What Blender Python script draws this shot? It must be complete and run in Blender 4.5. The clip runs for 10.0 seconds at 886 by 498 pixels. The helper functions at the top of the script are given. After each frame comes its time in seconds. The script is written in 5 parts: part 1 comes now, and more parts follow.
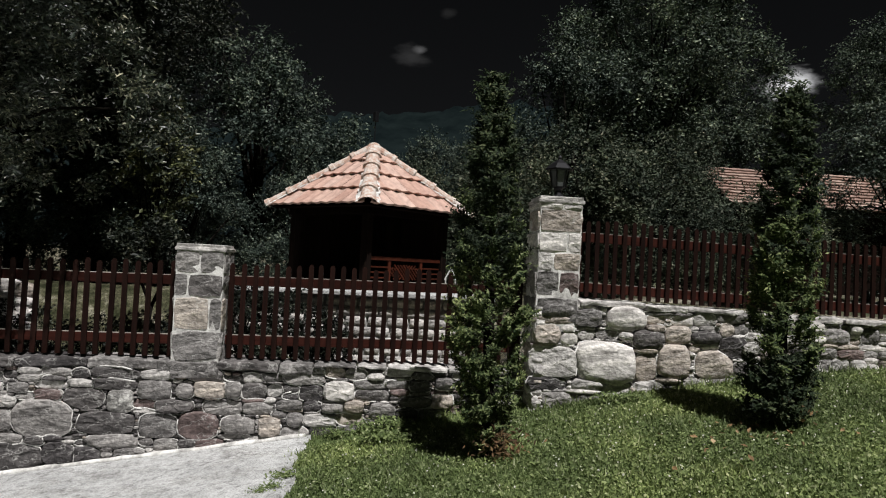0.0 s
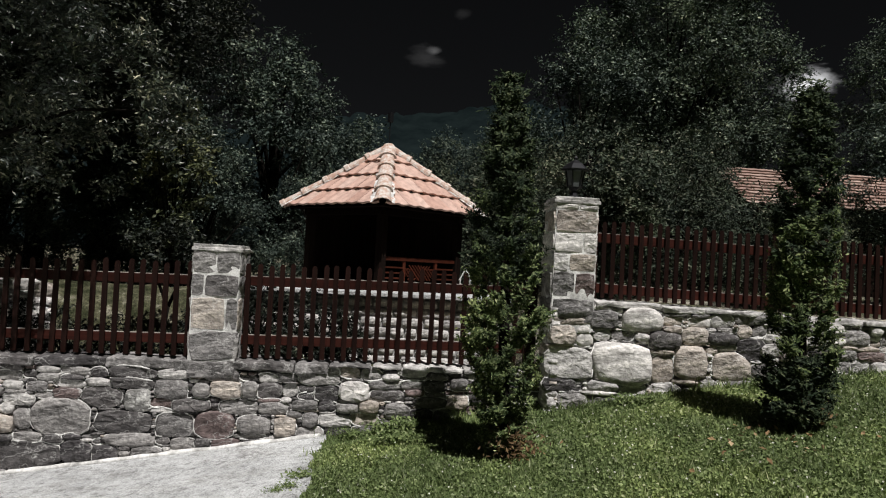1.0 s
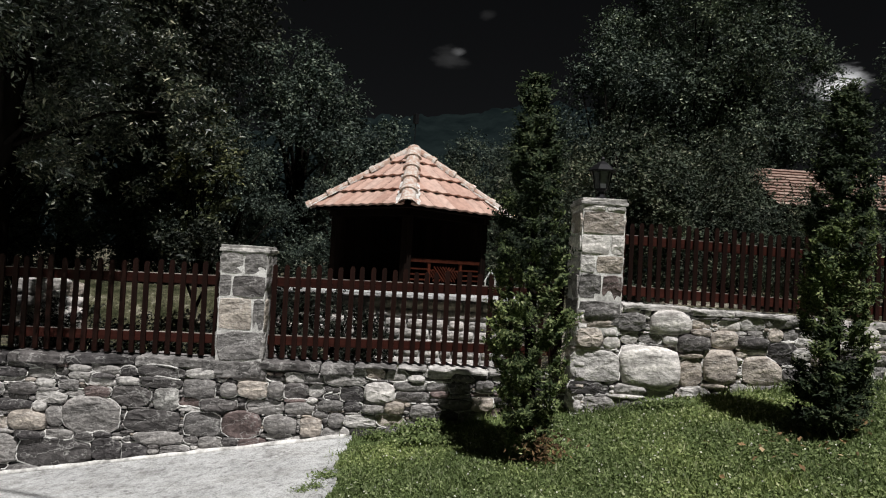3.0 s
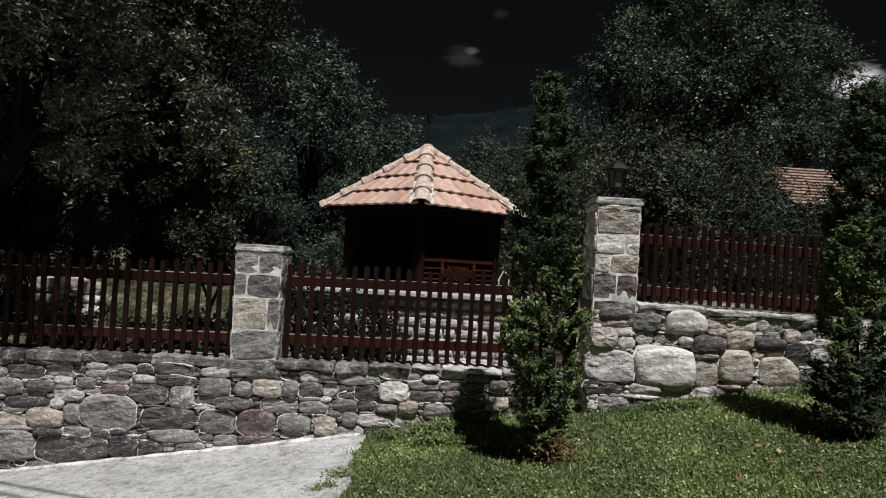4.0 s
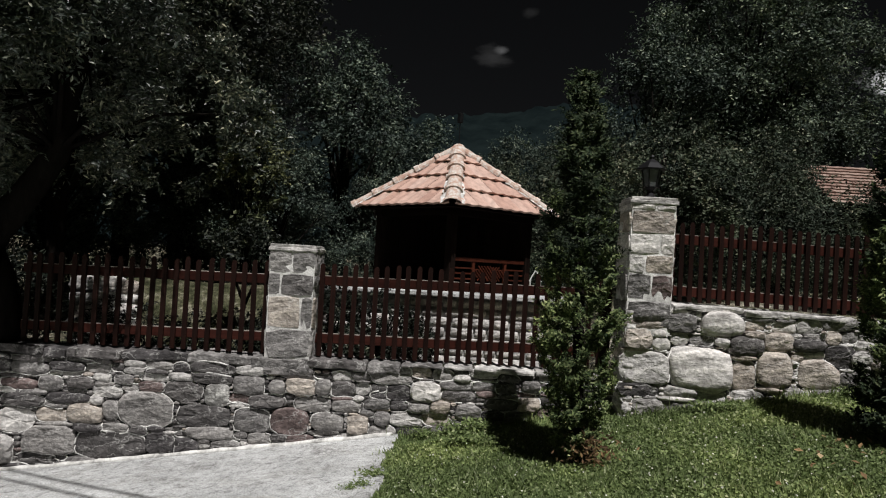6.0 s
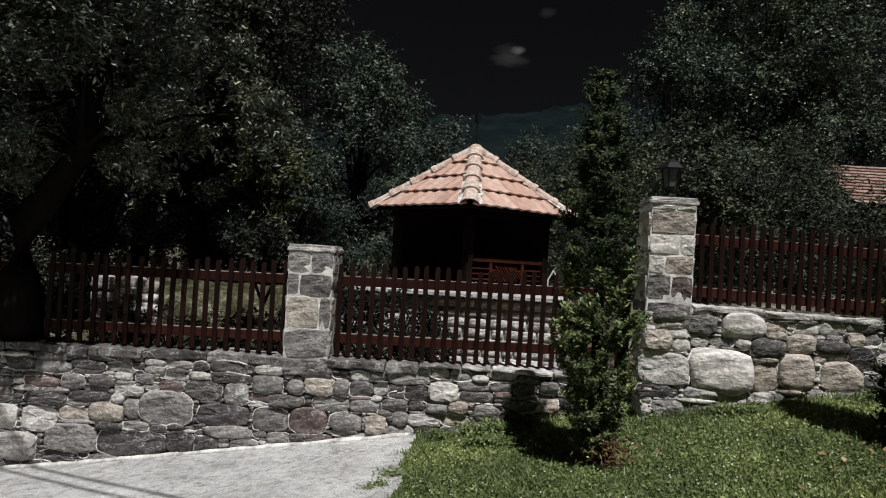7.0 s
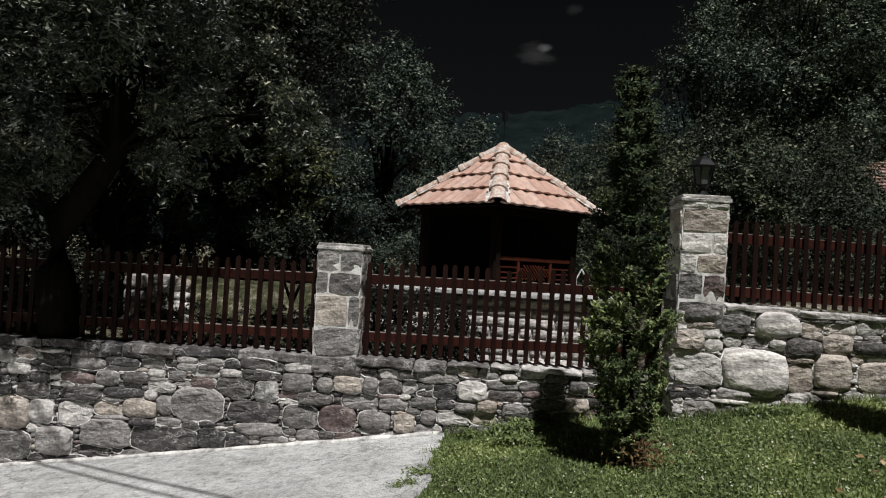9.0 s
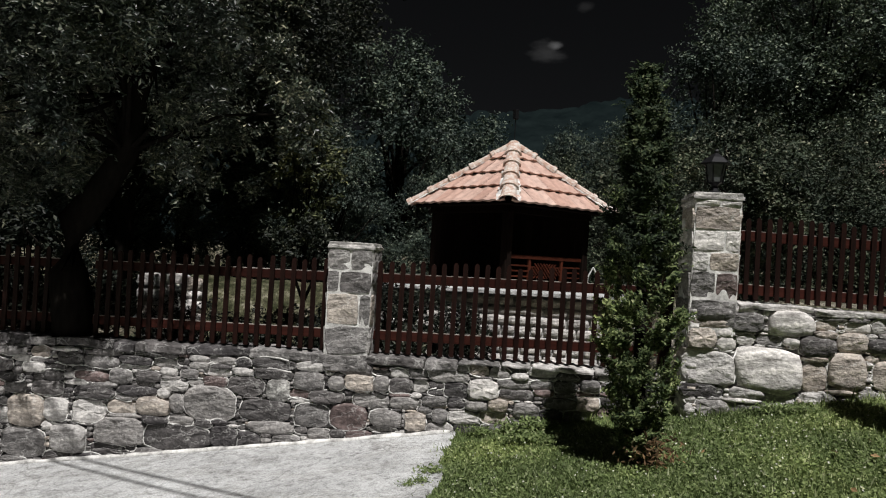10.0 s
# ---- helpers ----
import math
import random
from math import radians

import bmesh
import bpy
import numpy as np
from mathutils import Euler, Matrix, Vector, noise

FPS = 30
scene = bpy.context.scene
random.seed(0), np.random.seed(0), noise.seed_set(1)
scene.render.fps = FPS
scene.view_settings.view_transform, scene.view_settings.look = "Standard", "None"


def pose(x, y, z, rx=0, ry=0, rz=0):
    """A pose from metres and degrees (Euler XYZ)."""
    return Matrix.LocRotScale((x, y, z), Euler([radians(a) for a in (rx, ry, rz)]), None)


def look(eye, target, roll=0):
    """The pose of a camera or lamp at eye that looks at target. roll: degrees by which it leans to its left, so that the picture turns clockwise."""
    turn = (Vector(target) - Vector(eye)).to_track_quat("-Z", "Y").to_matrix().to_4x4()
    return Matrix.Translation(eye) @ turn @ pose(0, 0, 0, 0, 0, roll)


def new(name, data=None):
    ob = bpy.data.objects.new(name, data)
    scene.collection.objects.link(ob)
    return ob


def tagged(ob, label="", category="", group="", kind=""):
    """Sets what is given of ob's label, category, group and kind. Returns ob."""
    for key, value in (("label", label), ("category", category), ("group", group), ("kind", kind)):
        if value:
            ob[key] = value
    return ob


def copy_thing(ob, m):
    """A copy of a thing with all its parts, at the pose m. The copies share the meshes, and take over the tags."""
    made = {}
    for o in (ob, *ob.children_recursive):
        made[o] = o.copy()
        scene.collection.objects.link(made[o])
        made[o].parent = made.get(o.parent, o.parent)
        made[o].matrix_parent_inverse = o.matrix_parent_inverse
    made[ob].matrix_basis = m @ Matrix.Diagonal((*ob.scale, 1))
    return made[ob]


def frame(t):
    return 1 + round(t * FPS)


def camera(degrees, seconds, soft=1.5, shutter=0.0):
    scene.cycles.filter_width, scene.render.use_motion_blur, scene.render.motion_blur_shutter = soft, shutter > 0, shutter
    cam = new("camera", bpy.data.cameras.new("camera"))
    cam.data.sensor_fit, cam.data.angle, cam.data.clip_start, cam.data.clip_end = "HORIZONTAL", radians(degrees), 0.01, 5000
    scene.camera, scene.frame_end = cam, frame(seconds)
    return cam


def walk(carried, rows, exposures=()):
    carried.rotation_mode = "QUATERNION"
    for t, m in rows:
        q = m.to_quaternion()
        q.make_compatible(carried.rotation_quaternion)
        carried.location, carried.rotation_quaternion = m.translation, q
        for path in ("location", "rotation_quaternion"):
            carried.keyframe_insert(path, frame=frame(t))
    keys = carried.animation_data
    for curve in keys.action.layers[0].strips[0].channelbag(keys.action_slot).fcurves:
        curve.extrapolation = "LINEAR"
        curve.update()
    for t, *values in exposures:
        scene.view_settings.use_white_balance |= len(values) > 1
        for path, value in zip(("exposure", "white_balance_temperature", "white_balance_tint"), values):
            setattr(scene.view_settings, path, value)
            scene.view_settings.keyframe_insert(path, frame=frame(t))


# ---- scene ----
# ---- camera ----
cam = camera(63.9, 10.0, soft=1.1)
ROWS = [
    (0.0, 0.037, -0.027, 1.699, 91.24, -3.05, -5.27),
    (0.5, 0.032, -0.024, 1.698, 91.23, -3.09, -4.70),
    (1.0, 0.028, -0.021, 1.698, 91.23, -3.13, -4.14),
    (1.5, 0.025, -0.018, 1.699, 91.25, -3.18, -3.62),
    (2.0, 0.022, -0.015, 1.699, 91.27, -3.23, -3.15),
    (2.5, 0.019, -0.012, 1.699, 91.26, -3.28, -2.69),
    (4.0, 0.008, -0.005, 1.700, 91.10, -3.38, -1.14),
    (4.5, 0.003, -0.003, 1.700, 91.04, -3.39, -0.62),
    (5.0, -0.002, -0.001, 1.700, 91.00, -3.40, -0.06),
    (5.5, -0.009, 0.001, 1.700, 90.97, -3.43, 0.56),
    (7.0, -0.030, 0.006, 1.698, 90.90, -3.54, 2.55),
    (7.5, -0.037, 0.008, 1.698, 90.86, -3.56, 3.14),
    (8.0, -0.043, 0.009, 1.697, 90.80, -3.57, 3.68),
    (8.5, -0.047, 0.011, 1.697, 90.74, -3.57, 4.19),
    (9.0, -0.050, 0.013, 1.697, 90.66, -3.54, 4.66),
    (9.5, -0.051, 0.016, 1.697, 90.57, -3.48, 5.12),
    (10.0, -0.048, 0.018, 1.698, 90.48, -3.42, 5.55),
]
EXPOSURES = ((0.0, 0.14), (2.6, 0.13), (4.0, 0.0), (9.0, 0.0), (10.0, 0.09))
walk(cam, [(t, pose(x, y, z, rx, ry, rz)) for t, x, y, z, rx, ry, rz in ROWS], EXPOSURES)

# ---- light ----
SUN_ELEV, SUN_AZ = 63.0, 17.0   # degrees up; degrees to the right of straight behind the first eye


def direction(bearing, elev):
    """Unit vector for a bearing to the right of +y and an elevation, in degrees."""
    b, e = radians(bearing), radians(elev)
    return Vector((math.sin(b) * math.cos(e), math.cos(b) * math.cos(e), math.sin(e)))


to_sun = direction(180 - SUN_AZ, SUN_ELEV)
sun = new("sun", bpy.data.lights.new("sun", "SUN"))
sun.data.energy, sun.data.angle, sun.data.color = 5.0, radians(0.55), (1.0, 0.975, 0.95)
sun.matrix_world = look(to_sun * 40, (0, 0, 0))

world = bpy.data.worlds.new("world")
scene.world = world
world.use_nodes = True
wn, wl = world.node_tree.nodes, world.node_tree.links
background = wn["Background"]
sky = wn.new("ShaderNodeTexSky")
sky.sky_type, sky.sun_disc = "NISHITA", False
sky.sun_elevation, sky.sun_rotation = radians(SUN_ELEV), radians(180 - SUN_AZ)
sky.dust_density, sky.air_density = 0.3, 0.6
background.inputs["Strength"].default_value = 0.0014
coords = wn.new("ShaderNodeTexCoord")
grey = wn.new("ShaderNodeHueSaturation")
grey.inputs["Saturation"].default_value = 0.2
wl.new(sky.outputs[0], grey.inputs["Color"])
colour_out = grey.outputs[0]
# a few small clouds: bearing, elevation, size, brightness
puff = wn.new("ShaderNodeTexNoise")
puff.inputs["Scale"].default_value, puff.inputs["Detail"].default_value = 30.0, 8.0
stretch = wn.new("ShaderNodeMapping")
stretch.inputs["Scale"].default_value = (1, 1, 2.6)
wl.new(coords.outputs["Generated"], stretch.inputs["Vector"])
wl.new(stretch.outputs[0], puff.inputs["Vector"])
for bearing, elev, size, bright in ((2.4, 16.7, 0.02, 80.0), (1.8, 16.3, 0.045, 18.0), (4.6, 19.6, 0.02, 10.0), (30.7, 14.1, 0.062, 520.0)):
    d = direction(bearing, elev)
    off = wn.new("ShaderNodeVectorMath")
    off.operation = "SUBTRACT"
    off.inputs[1].default_value = d
    wl.new(coords.outputs["Generated"], off.inputs[0])
    flat = wn.new("ShaderNodeVectorMath")
    flat.operation = "MULTIPLY"
    flat.inputs[1].default_value = (1, 1, 1.7)
    wl.new(off.outputs[0], flat.inputs[0])
    length = wn.new("ShaderNodeVectorMath")
    length.operation = "LENGTH"
    wl.new(flat.outputs[0], length.inputs[0])
    near = wn.new("ShaderNodeMapRange")
    near.inputs["From Min"].default_value, near.inputs["From Max"].default_value = size, 0.0
    wl.new(length.outputs["Value"], near.inputs["Value"])
    total = wn.new("ShaderNodeMath")
    total.operation = "ADD"
    wl.new(near.outputs[0], total.inputs[0])
    wl.new(puff.outputs["Fac"], total.inputs[1])
    edge = wn.new("ShaderNodeMapRange")
    edge.interpolation_type = "SMOOTHSTEP"
    edge.inputs["From Min"].default_value, edge.inputs["From Max"].default_value = 0.86, 1.45
    wl.new(total.outputs[0], edge.inputs["Value"])
    mix = wn.new("ShaderNodeMix")
    mix.data_type = "RGBA"
    wl.new(edge.outputs[0], mix.inputs["Factor"])
    wl.new(colour_out, mix.inputs["A"])
    mix.inputs["B"].default_value = (bright, bright, bright * 1.02, 1)
    colour_out = mix.outputs["Result"]
wl.new(colour_out, background.inputs["Color"])


# ---- materials ----
def material(name, rough=0.8, metal=0.0, gloss=0.25):
    m = bpy.data.materials.new(name)
    m.use_nodes = True
    b = m.node_tree.nodes["Principled BSDF"]
    b.inputs["Roughness"].default_value, b.inputs["Metallic"].default_value = rough, metal
    b.inputs["Specular IOR Level"].default_value = gloss
    return m, m.node_tree.nodes, m.node_tree.links, b


def noise_node(n, l, scale, detail=5.0, rough=0.6, stretch=None):
    tc = n.new("ShaderNodeTexCoord")
    t = n.new("ShaderNodeTexNoise")
    t.inputs["Scale"].default_value, t.inputs["Detail"].default_value, t.inputs["Roughness"].default_value = scale, detail, rough
    if stretch:
        mp = n.new("ShaderNodeMapping")
        mp.inputs["Scale"].default_value = stretch
        l.new(tc.outputs["Object"], mp.inputs["Vector"])
        l.new(mp.outputs[0], t.inputs["Vector"])
    else:
        l.new(tc.outputs["Object"], t.inputs["Vector"])
    return t.outputs["Fac"]


def ramp(n, l, fac, stops, smooth=True):
    r = n.new("ShaderNodeValToRGB")
    e = r.color_ramp.elements
    while len(e) < len(stops):
        e.new(0.5)
    for s, (p, c) in zip(e, stops):
        s.position, s.color = p, (*c, 1)
    if not smooth:
        r.color_ramp.interpolation = "CONSTANT"
    l.new(fac, r.inputs[0])
    return r.outputs[0]


def blend(n, l, a, b, fac, mode="MULTIPLY"):
    m = n.new("ShaderNodeMix")
    m.data_type, m.blend_type = "RGBA", mode
    for socket, v in ((m.inputs["A"], a), (m.inputs["B"], b), (m.inputs["Factor"], fac)):
        if isinstance(v, (int, float)):
            socket.default_value = v
        elif isinstance(v, tuple):
            socket.default_value = (*v, 1)
        else:
            l.new(v, socket)
    return m.outputs["Result"]


def bump(n, l, b, height, strength, dist):
    bp = n.new("ShaderNodeBump")
    bp.inputs["Strength"].default_value, bp.inputs["Distance"].default_value = strength, dist
    l.new(height, bp.inputs["Height"])
    l.new(bp.outputs[0], b.inputs["Normal"])


def per_object(n):
    return n.new("ShaderNodeObjectInfo").outputs["Random"]


def per_island(n):
    return n.new("ShaderNodeNewGeometry").outputs["Random Per Island"]


def stone_material(name, stops, relief=0.045, crust=0.42, first=0.6):
    m, n, l, b = material(name, 0.85)
    tone = ramp(n, l, per_object(n), stops, False)
    grain = ramp(n, l, noise_node(n, l, 36, 4, 0.6), [(0.32, (0.66, 0.66, 0.66)), (0.7, (1.22, 1.22, 1.22))])
    blotch = ramp(n, l, noise_node(n, l, 4.5, 6, 0.66, (1, 1, 3.6)), [(0.34, (0.36, 0.35, 0.345)), (0.5, (0.9, 0.9, 0.9)), (0.66, (1.6, 1.59, 1.57))])
    veins = ramp(n, l, noise_node(n, l, 5, 3, 0.5, (1, 1, 1.4)), [(0.485, (0, 0, 0)), (0.5, (1, 1, 1)), (0.515, (0, 0, 0))])
    lichen = ramp(n, l, noise_node(n, l, 13, 6, 0.65), [(first, (0, 0, 0)), (first + 0.1, (1, 1, 1))])
    c = blend(n, l, blend(n, l, tone, grain, 1.0), blotch, 0.9)
    c = blend(n, l, c, (0.62, 0.61, 0.585), blend(n, l, lichen, (crust, crust, crust), 1.0), "MIX")
    c = blend(n, l, c, (0.6, 0.59, 0.57), blend(n, l, veins, (0.35, 0.35, 0.35), 1.0), "MIX")
    l.new(c, b.inputs["Base Color"])
    fine = noise_node(n, l, 20, 4, 0.55)
    ledge = noise_node(n, l, 5, 4, 0.55, (1, 1, 3.4))
    add = n.new("ShaderNodeMath")
    add.operation = "ADD"
    l.new(fine, add.inputs[0])
    l.new(ledge, add.inputs[1])
    bump(n, l, b, add.outputs[0], 1.0, relief)
    return m


TONES = {
    "D": stone_material("dark_grey_stone", [(0.0, (0.09, 0.084, 0.084)), (0.35, (0.125, 0.116, 0.115)), (0.7, (0.07, 0.065, 0.067))], 0.02),
    "M": stone_material("grey_stone", [(0.0, (0.21, 0.2, 0.197)), (0.35, (0.27, 0.257, 0.25)), (0.7, (0.165, 0.157, 0.155))], 0.024),
    "P": stone_material("pale_grey_stone", [(0.0, (0.47, 0.453, 0.44)), (0.35, (0.55, 0.53, 0.515)), (0.7, (0.39, 0.375, 0.366))], 0.02),
    "W": stone_material("white_stone", [(0.0, (0.64, 0.612, 0.59)), (0.5, (0.58, 0.553, 0.532))], 0.012),
    "T": stone_material("buff_stone", [(0.0, (0.38, 0.332, 0.29)), (0.35, (0.45, 0.4, 0.355)), (0.7, (0.32, 0.28, 0.25))], 0.02),
    "B": stone_material("brown_stone", [(0.0, (0.15, 0.114, 0.11)), (0.5, (0.19, 0.143, 0.137))], 0.016),
    "L": stone_material("lichened_stone", [(0.0, (0.24, 0.237, 0.228)), (0.5, (0.28, 0.274, 0.264))], 0.02, 0.9, 0.5),
}
MORTAR, n, l, b = material("mortar", 0.95)
l.new(ramp(n, l, noise_node(n, l, 14, 8, 0.7), [(0.3, (0.11, 0.107, 0.104)), (0.46, (0.27, 0.264, 0.257)), (0.68, (0.52, 0.51, 0.498))]), b.inputs["Base Color"])
bump(n, l, b, noise_node(n, l, 45, 8, 0.7), 0.8, 0.012)

POINTING, n, l, b = material("pale_pointing", 0.95)
l.new(ramp(n, l, noise_node(n, l, 9, 7, 0.7), [(0.34, (0.22, 0.215, 0.21)), (0.46, (0.48, 0.47, 0.455)), (0.6, (0.74, 0.73, 0.71))]), b.inputs["Base Color"])
bump(n, l, b, noise_node(n, l, 50, 6, 0.7), 0.8, 0.008)

CONCRETE, n, l, b = material("concrete", 0.85)
c = ramp(n, l, noise_node(n, l, 1.7, 8, 0.65), [(0.3, (0.36, 0.363, 0.365)), (0.5, (0.48, 0.484, 0.486)), (0.7, (0.58, 0.584, 0.586))])
c = blend(n, l, c, ramp(n, l, noise_node(n, l, 75, 4, 0.6), [(0.34, (0.55, 0.55, 0.55)), (0.52, (1.02, 1.02, 1.02)), (0.7, (1.14, 1.14, 1.14))]), 1.0)
c = blend(n, l, c, ramp(n, l, noise_node(n, l, 3.2, 9, 0.75, (1, 1.5, 1)), [(0.5, (1, 1, 1)), (0.58, (0.7, 0.69, 0.67)), (0.64, (1.05, 1.05, 1.05)), (0.74, (0.6, 0.59, 0.57))]), 0.85)
cells = n.new("ShaderNodeTexVoronoi")
cells.feature = "DISTANCE_TO_EDGE"
cells.inputs["Scale"].default_value = 1.1
warp = n.new("ShaderNodeMix")
warp.data_type = "VECTOR"
warp.inputs["Factor"].default_value = 0.25
tc = n.new("ShaderNodeTexCoord")
wob = n.new("ShaderNodeTexNoise")
wob.inputs["Scale"].default_value = 4.0
l.new(tc.outputs["Object"], wob.inputs["Vector"])
l.new(tc.outputs["Object"], warp.inputs["A"])
l.new(wob.outputs["Color"], warp.inputs["B"])
l.new(warp.outputs["Result"], cells.inputs["Vector"])
c = blend(n, l, c, ramp(n, l, cells.outputs["Distance"], [(0.0, (0.45, 0.44, 0.43)), (0.012, (1, 1, 1))]), 0.6)
c = blend(n, l, c, ramp(n, l, noise_node(n, l, 14, 7, 0.75, (1, 1.25, 1)), [(0.36, (0.5, 0.49, 0.48)), (0.46, (0.95, 0.95, 0.95)), (0.66, (1.2, 1.2, 1.2))]), 0.9)
l.new(c, b.inputs["Base Color"])
bump(n, l, b, noise_node(n, l, 22, 6, 0.68), 1.0, 0.022)

SOIL, n, l, b = material("lawn_soil", 0.95)
c = ramp(n, l, noise_node(n, l, 1.3, 6, 0.6), [(0.3, (0.095, 0.13, 0.046)), (0.6, (0.135, 0.19, 0.066)), (0.8, (0.19, 0.21, 0.09))])
c = blend(n, l, c, ramp(n, l, noise_node(n, l, 70, 5, 0.7), [(0.3, (0.45, 0.45, 0.45)), (0.65, (1.3, 1.3, 1.3))]), 1.0)
l.new(c, b.inputs["Base Color"])
bump(n, l, b, noise_node(n, l, 60, 6, 0.7), 1.0, 0.03)

YARD, n, l, b = material("yard_ground", 0.95)
c = ramp(n, l, noise_node(n, l, 0.9, 7, 0.65), [(0.35, (0.04, 0.05, 0.022)), (0.52, (0.085, 0.08, 0.055)), (0.66, (0.34, 0.325, 0.28))])
c = blend(n, l, c, ramp(n, l, noise_node(n, l, 22, 3, 0.5), [(0.45, (0.3, 0.3, 0.3)), (0.62, (2.2, 2.1, 2.0))]), 1.0)
l.new(c, b.inputs["Base Color"])
bump(n, l, b, noise_node(n, l, 20, 6, 0.7), 1.0, 0.04)


def leaf_material(name, stops, rough=0.6, through_light=0.1, gloss=0.13, patchy=1.0):
    m, n, l, b = material(name, rough)
    b.inputs["Specular IOR Level"].default_value = gloss
    c = ramp(n, l, per_island(n), stops)
    # broad dark and bright patches imitate shaded and sunlit clumps of leaves
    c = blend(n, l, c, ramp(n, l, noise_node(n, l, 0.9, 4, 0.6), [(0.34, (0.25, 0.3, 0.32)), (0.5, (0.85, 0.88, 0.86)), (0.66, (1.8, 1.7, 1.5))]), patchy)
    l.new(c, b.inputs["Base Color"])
    tr = n.new("ShaderNodeBsdfTranslucent")
    l.new(c, tr.inputs["Color"])
    mx = n.new("ShaderNodeMixShader")
    mx.inputs[0].default_value = through_light
    l.new(b.outputs[0], mx.inputs[1])
    l.new(tr.outputs[0], mx.inputs[2])
    l.new(mx.outputs[0], n["Material Output"].inputs["Surface"])
    return m


# mostly near-black with few bright leaves: crown shade is put into the colour
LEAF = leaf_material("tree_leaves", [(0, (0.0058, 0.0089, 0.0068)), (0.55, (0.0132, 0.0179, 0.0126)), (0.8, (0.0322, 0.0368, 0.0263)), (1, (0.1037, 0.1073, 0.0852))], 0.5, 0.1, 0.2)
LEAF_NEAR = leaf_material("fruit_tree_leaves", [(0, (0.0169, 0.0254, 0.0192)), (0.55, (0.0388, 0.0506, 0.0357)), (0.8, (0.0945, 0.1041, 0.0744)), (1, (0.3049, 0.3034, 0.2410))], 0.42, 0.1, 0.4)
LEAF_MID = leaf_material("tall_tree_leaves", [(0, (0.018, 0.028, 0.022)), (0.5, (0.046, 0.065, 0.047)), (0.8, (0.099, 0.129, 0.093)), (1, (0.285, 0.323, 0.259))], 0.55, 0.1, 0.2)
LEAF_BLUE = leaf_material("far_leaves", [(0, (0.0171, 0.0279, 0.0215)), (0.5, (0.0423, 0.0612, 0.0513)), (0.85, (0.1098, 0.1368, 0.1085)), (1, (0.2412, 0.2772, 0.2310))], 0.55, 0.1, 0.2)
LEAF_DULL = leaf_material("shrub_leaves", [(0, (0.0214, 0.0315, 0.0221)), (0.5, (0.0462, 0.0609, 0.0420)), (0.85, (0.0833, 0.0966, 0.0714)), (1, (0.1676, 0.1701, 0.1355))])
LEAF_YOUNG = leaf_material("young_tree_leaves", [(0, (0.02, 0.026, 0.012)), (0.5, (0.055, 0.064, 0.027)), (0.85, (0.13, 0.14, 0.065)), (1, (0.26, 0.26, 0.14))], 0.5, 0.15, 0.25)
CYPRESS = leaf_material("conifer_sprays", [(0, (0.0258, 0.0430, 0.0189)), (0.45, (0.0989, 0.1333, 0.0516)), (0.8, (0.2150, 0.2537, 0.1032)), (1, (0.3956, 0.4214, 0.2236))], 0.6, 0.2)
CYPRESS_DARK = leaf_material("dark_conifer_sprays", [(0, (0.010, 0.019, 0.010)), (0.5, (0.029, 0.043, 0.022)), (0.85, (0.058, 0.076, 0.039)), (1, (0.122, 0.137, 0.078))], 0.6, 0.1)
DRY = leaf_material("dry_sprays", [(0, (0.05, 0.035, 0.022)), (0.6, (0.1, 0.062, 0.036)), (1, (0.19, 0.13, 0.07))], 0.8, 0.15)
GRASS = leaf_material("grass_blades", [(0, (0.08, 0.11, 0.042)), (0.5, (0.165, 0.215, 0.083)), (0.85, (0.26, 0.315, 0.135)), (1, (0.4, 0.43, 0.26))], 0.5, 0.3, 0.13, 0.55)
FALLEN = leaf_material("fallen_leaf", [(0, (0.12, 0.075, 0.04)), (0.6, (0.3, 0.19, 0.1)), (1, (0.48, 0.36, 0.22))], 0.8, 0.15, 0.13, 0.4)
CLOVER, n, l, b = material("clover_heads", 0.9)
b.inputs["Base Color"].default_value = (0.6, 0.6, 0.52, 1)


def wood(name, dark, light, rough, gloss=0.1, along=(9, 9, 0.7)):
    m, n, l, b = material(name, rough, 0.0, gloss)
    c = ramp(n, l, noise_node(n, l, 4, 7, 0.65, along), [(0.3, dark), (0.7, light)])
    c = blend(n, l, c, ramp(n, l, per_object(n), [(0, (0.7, 0.7, 0.7)), (1, (1.3, 1.3, 1.3))]), 1.0)
    l.new(c, b.inputs["Base Color"])
    bump(n, l, b, noise_node(n, l, 10, 6, 0.7, along), 0.4, 0.004)
    return m


FENCE = wood("red_brown_stain", (0.0072, 0.0030, 0.0023), (0.0184, 0.0068, 0.0050), 0.55)
RAIL = wood("red_brown_rail", (0.0206, 0.0060, 0.0045), (0.0396, 0.0112, 0.0079), 0.5, along=(0.7, 9, 9))
LIT_EDGE = wood("sunlit_worn_wood", (0.16, 0.13, 0.11), (0.4, 0.36, 0.33), 0.85, along=(3, 9, 9))
GAZEBO_WOOD = wood("dark_brown_timber", (0.0310, 0.0081, 0.0043), (0.0682, 0.0174, 0.0087), 0.6)
# near-black: the shade under the roofs is put into this colour
DARK_WOOD = wood("shade_dark_timber", (0.006, 0.0045, 0.004), (0.016, 0.011, 0.009), 0.8, 0.0)
BARK = wood("bark", (0.005, 0.0045, 0.004), (0.014, 0.012, 0.0105), 0.95, 0.0, along=(6, 6, 1.2))

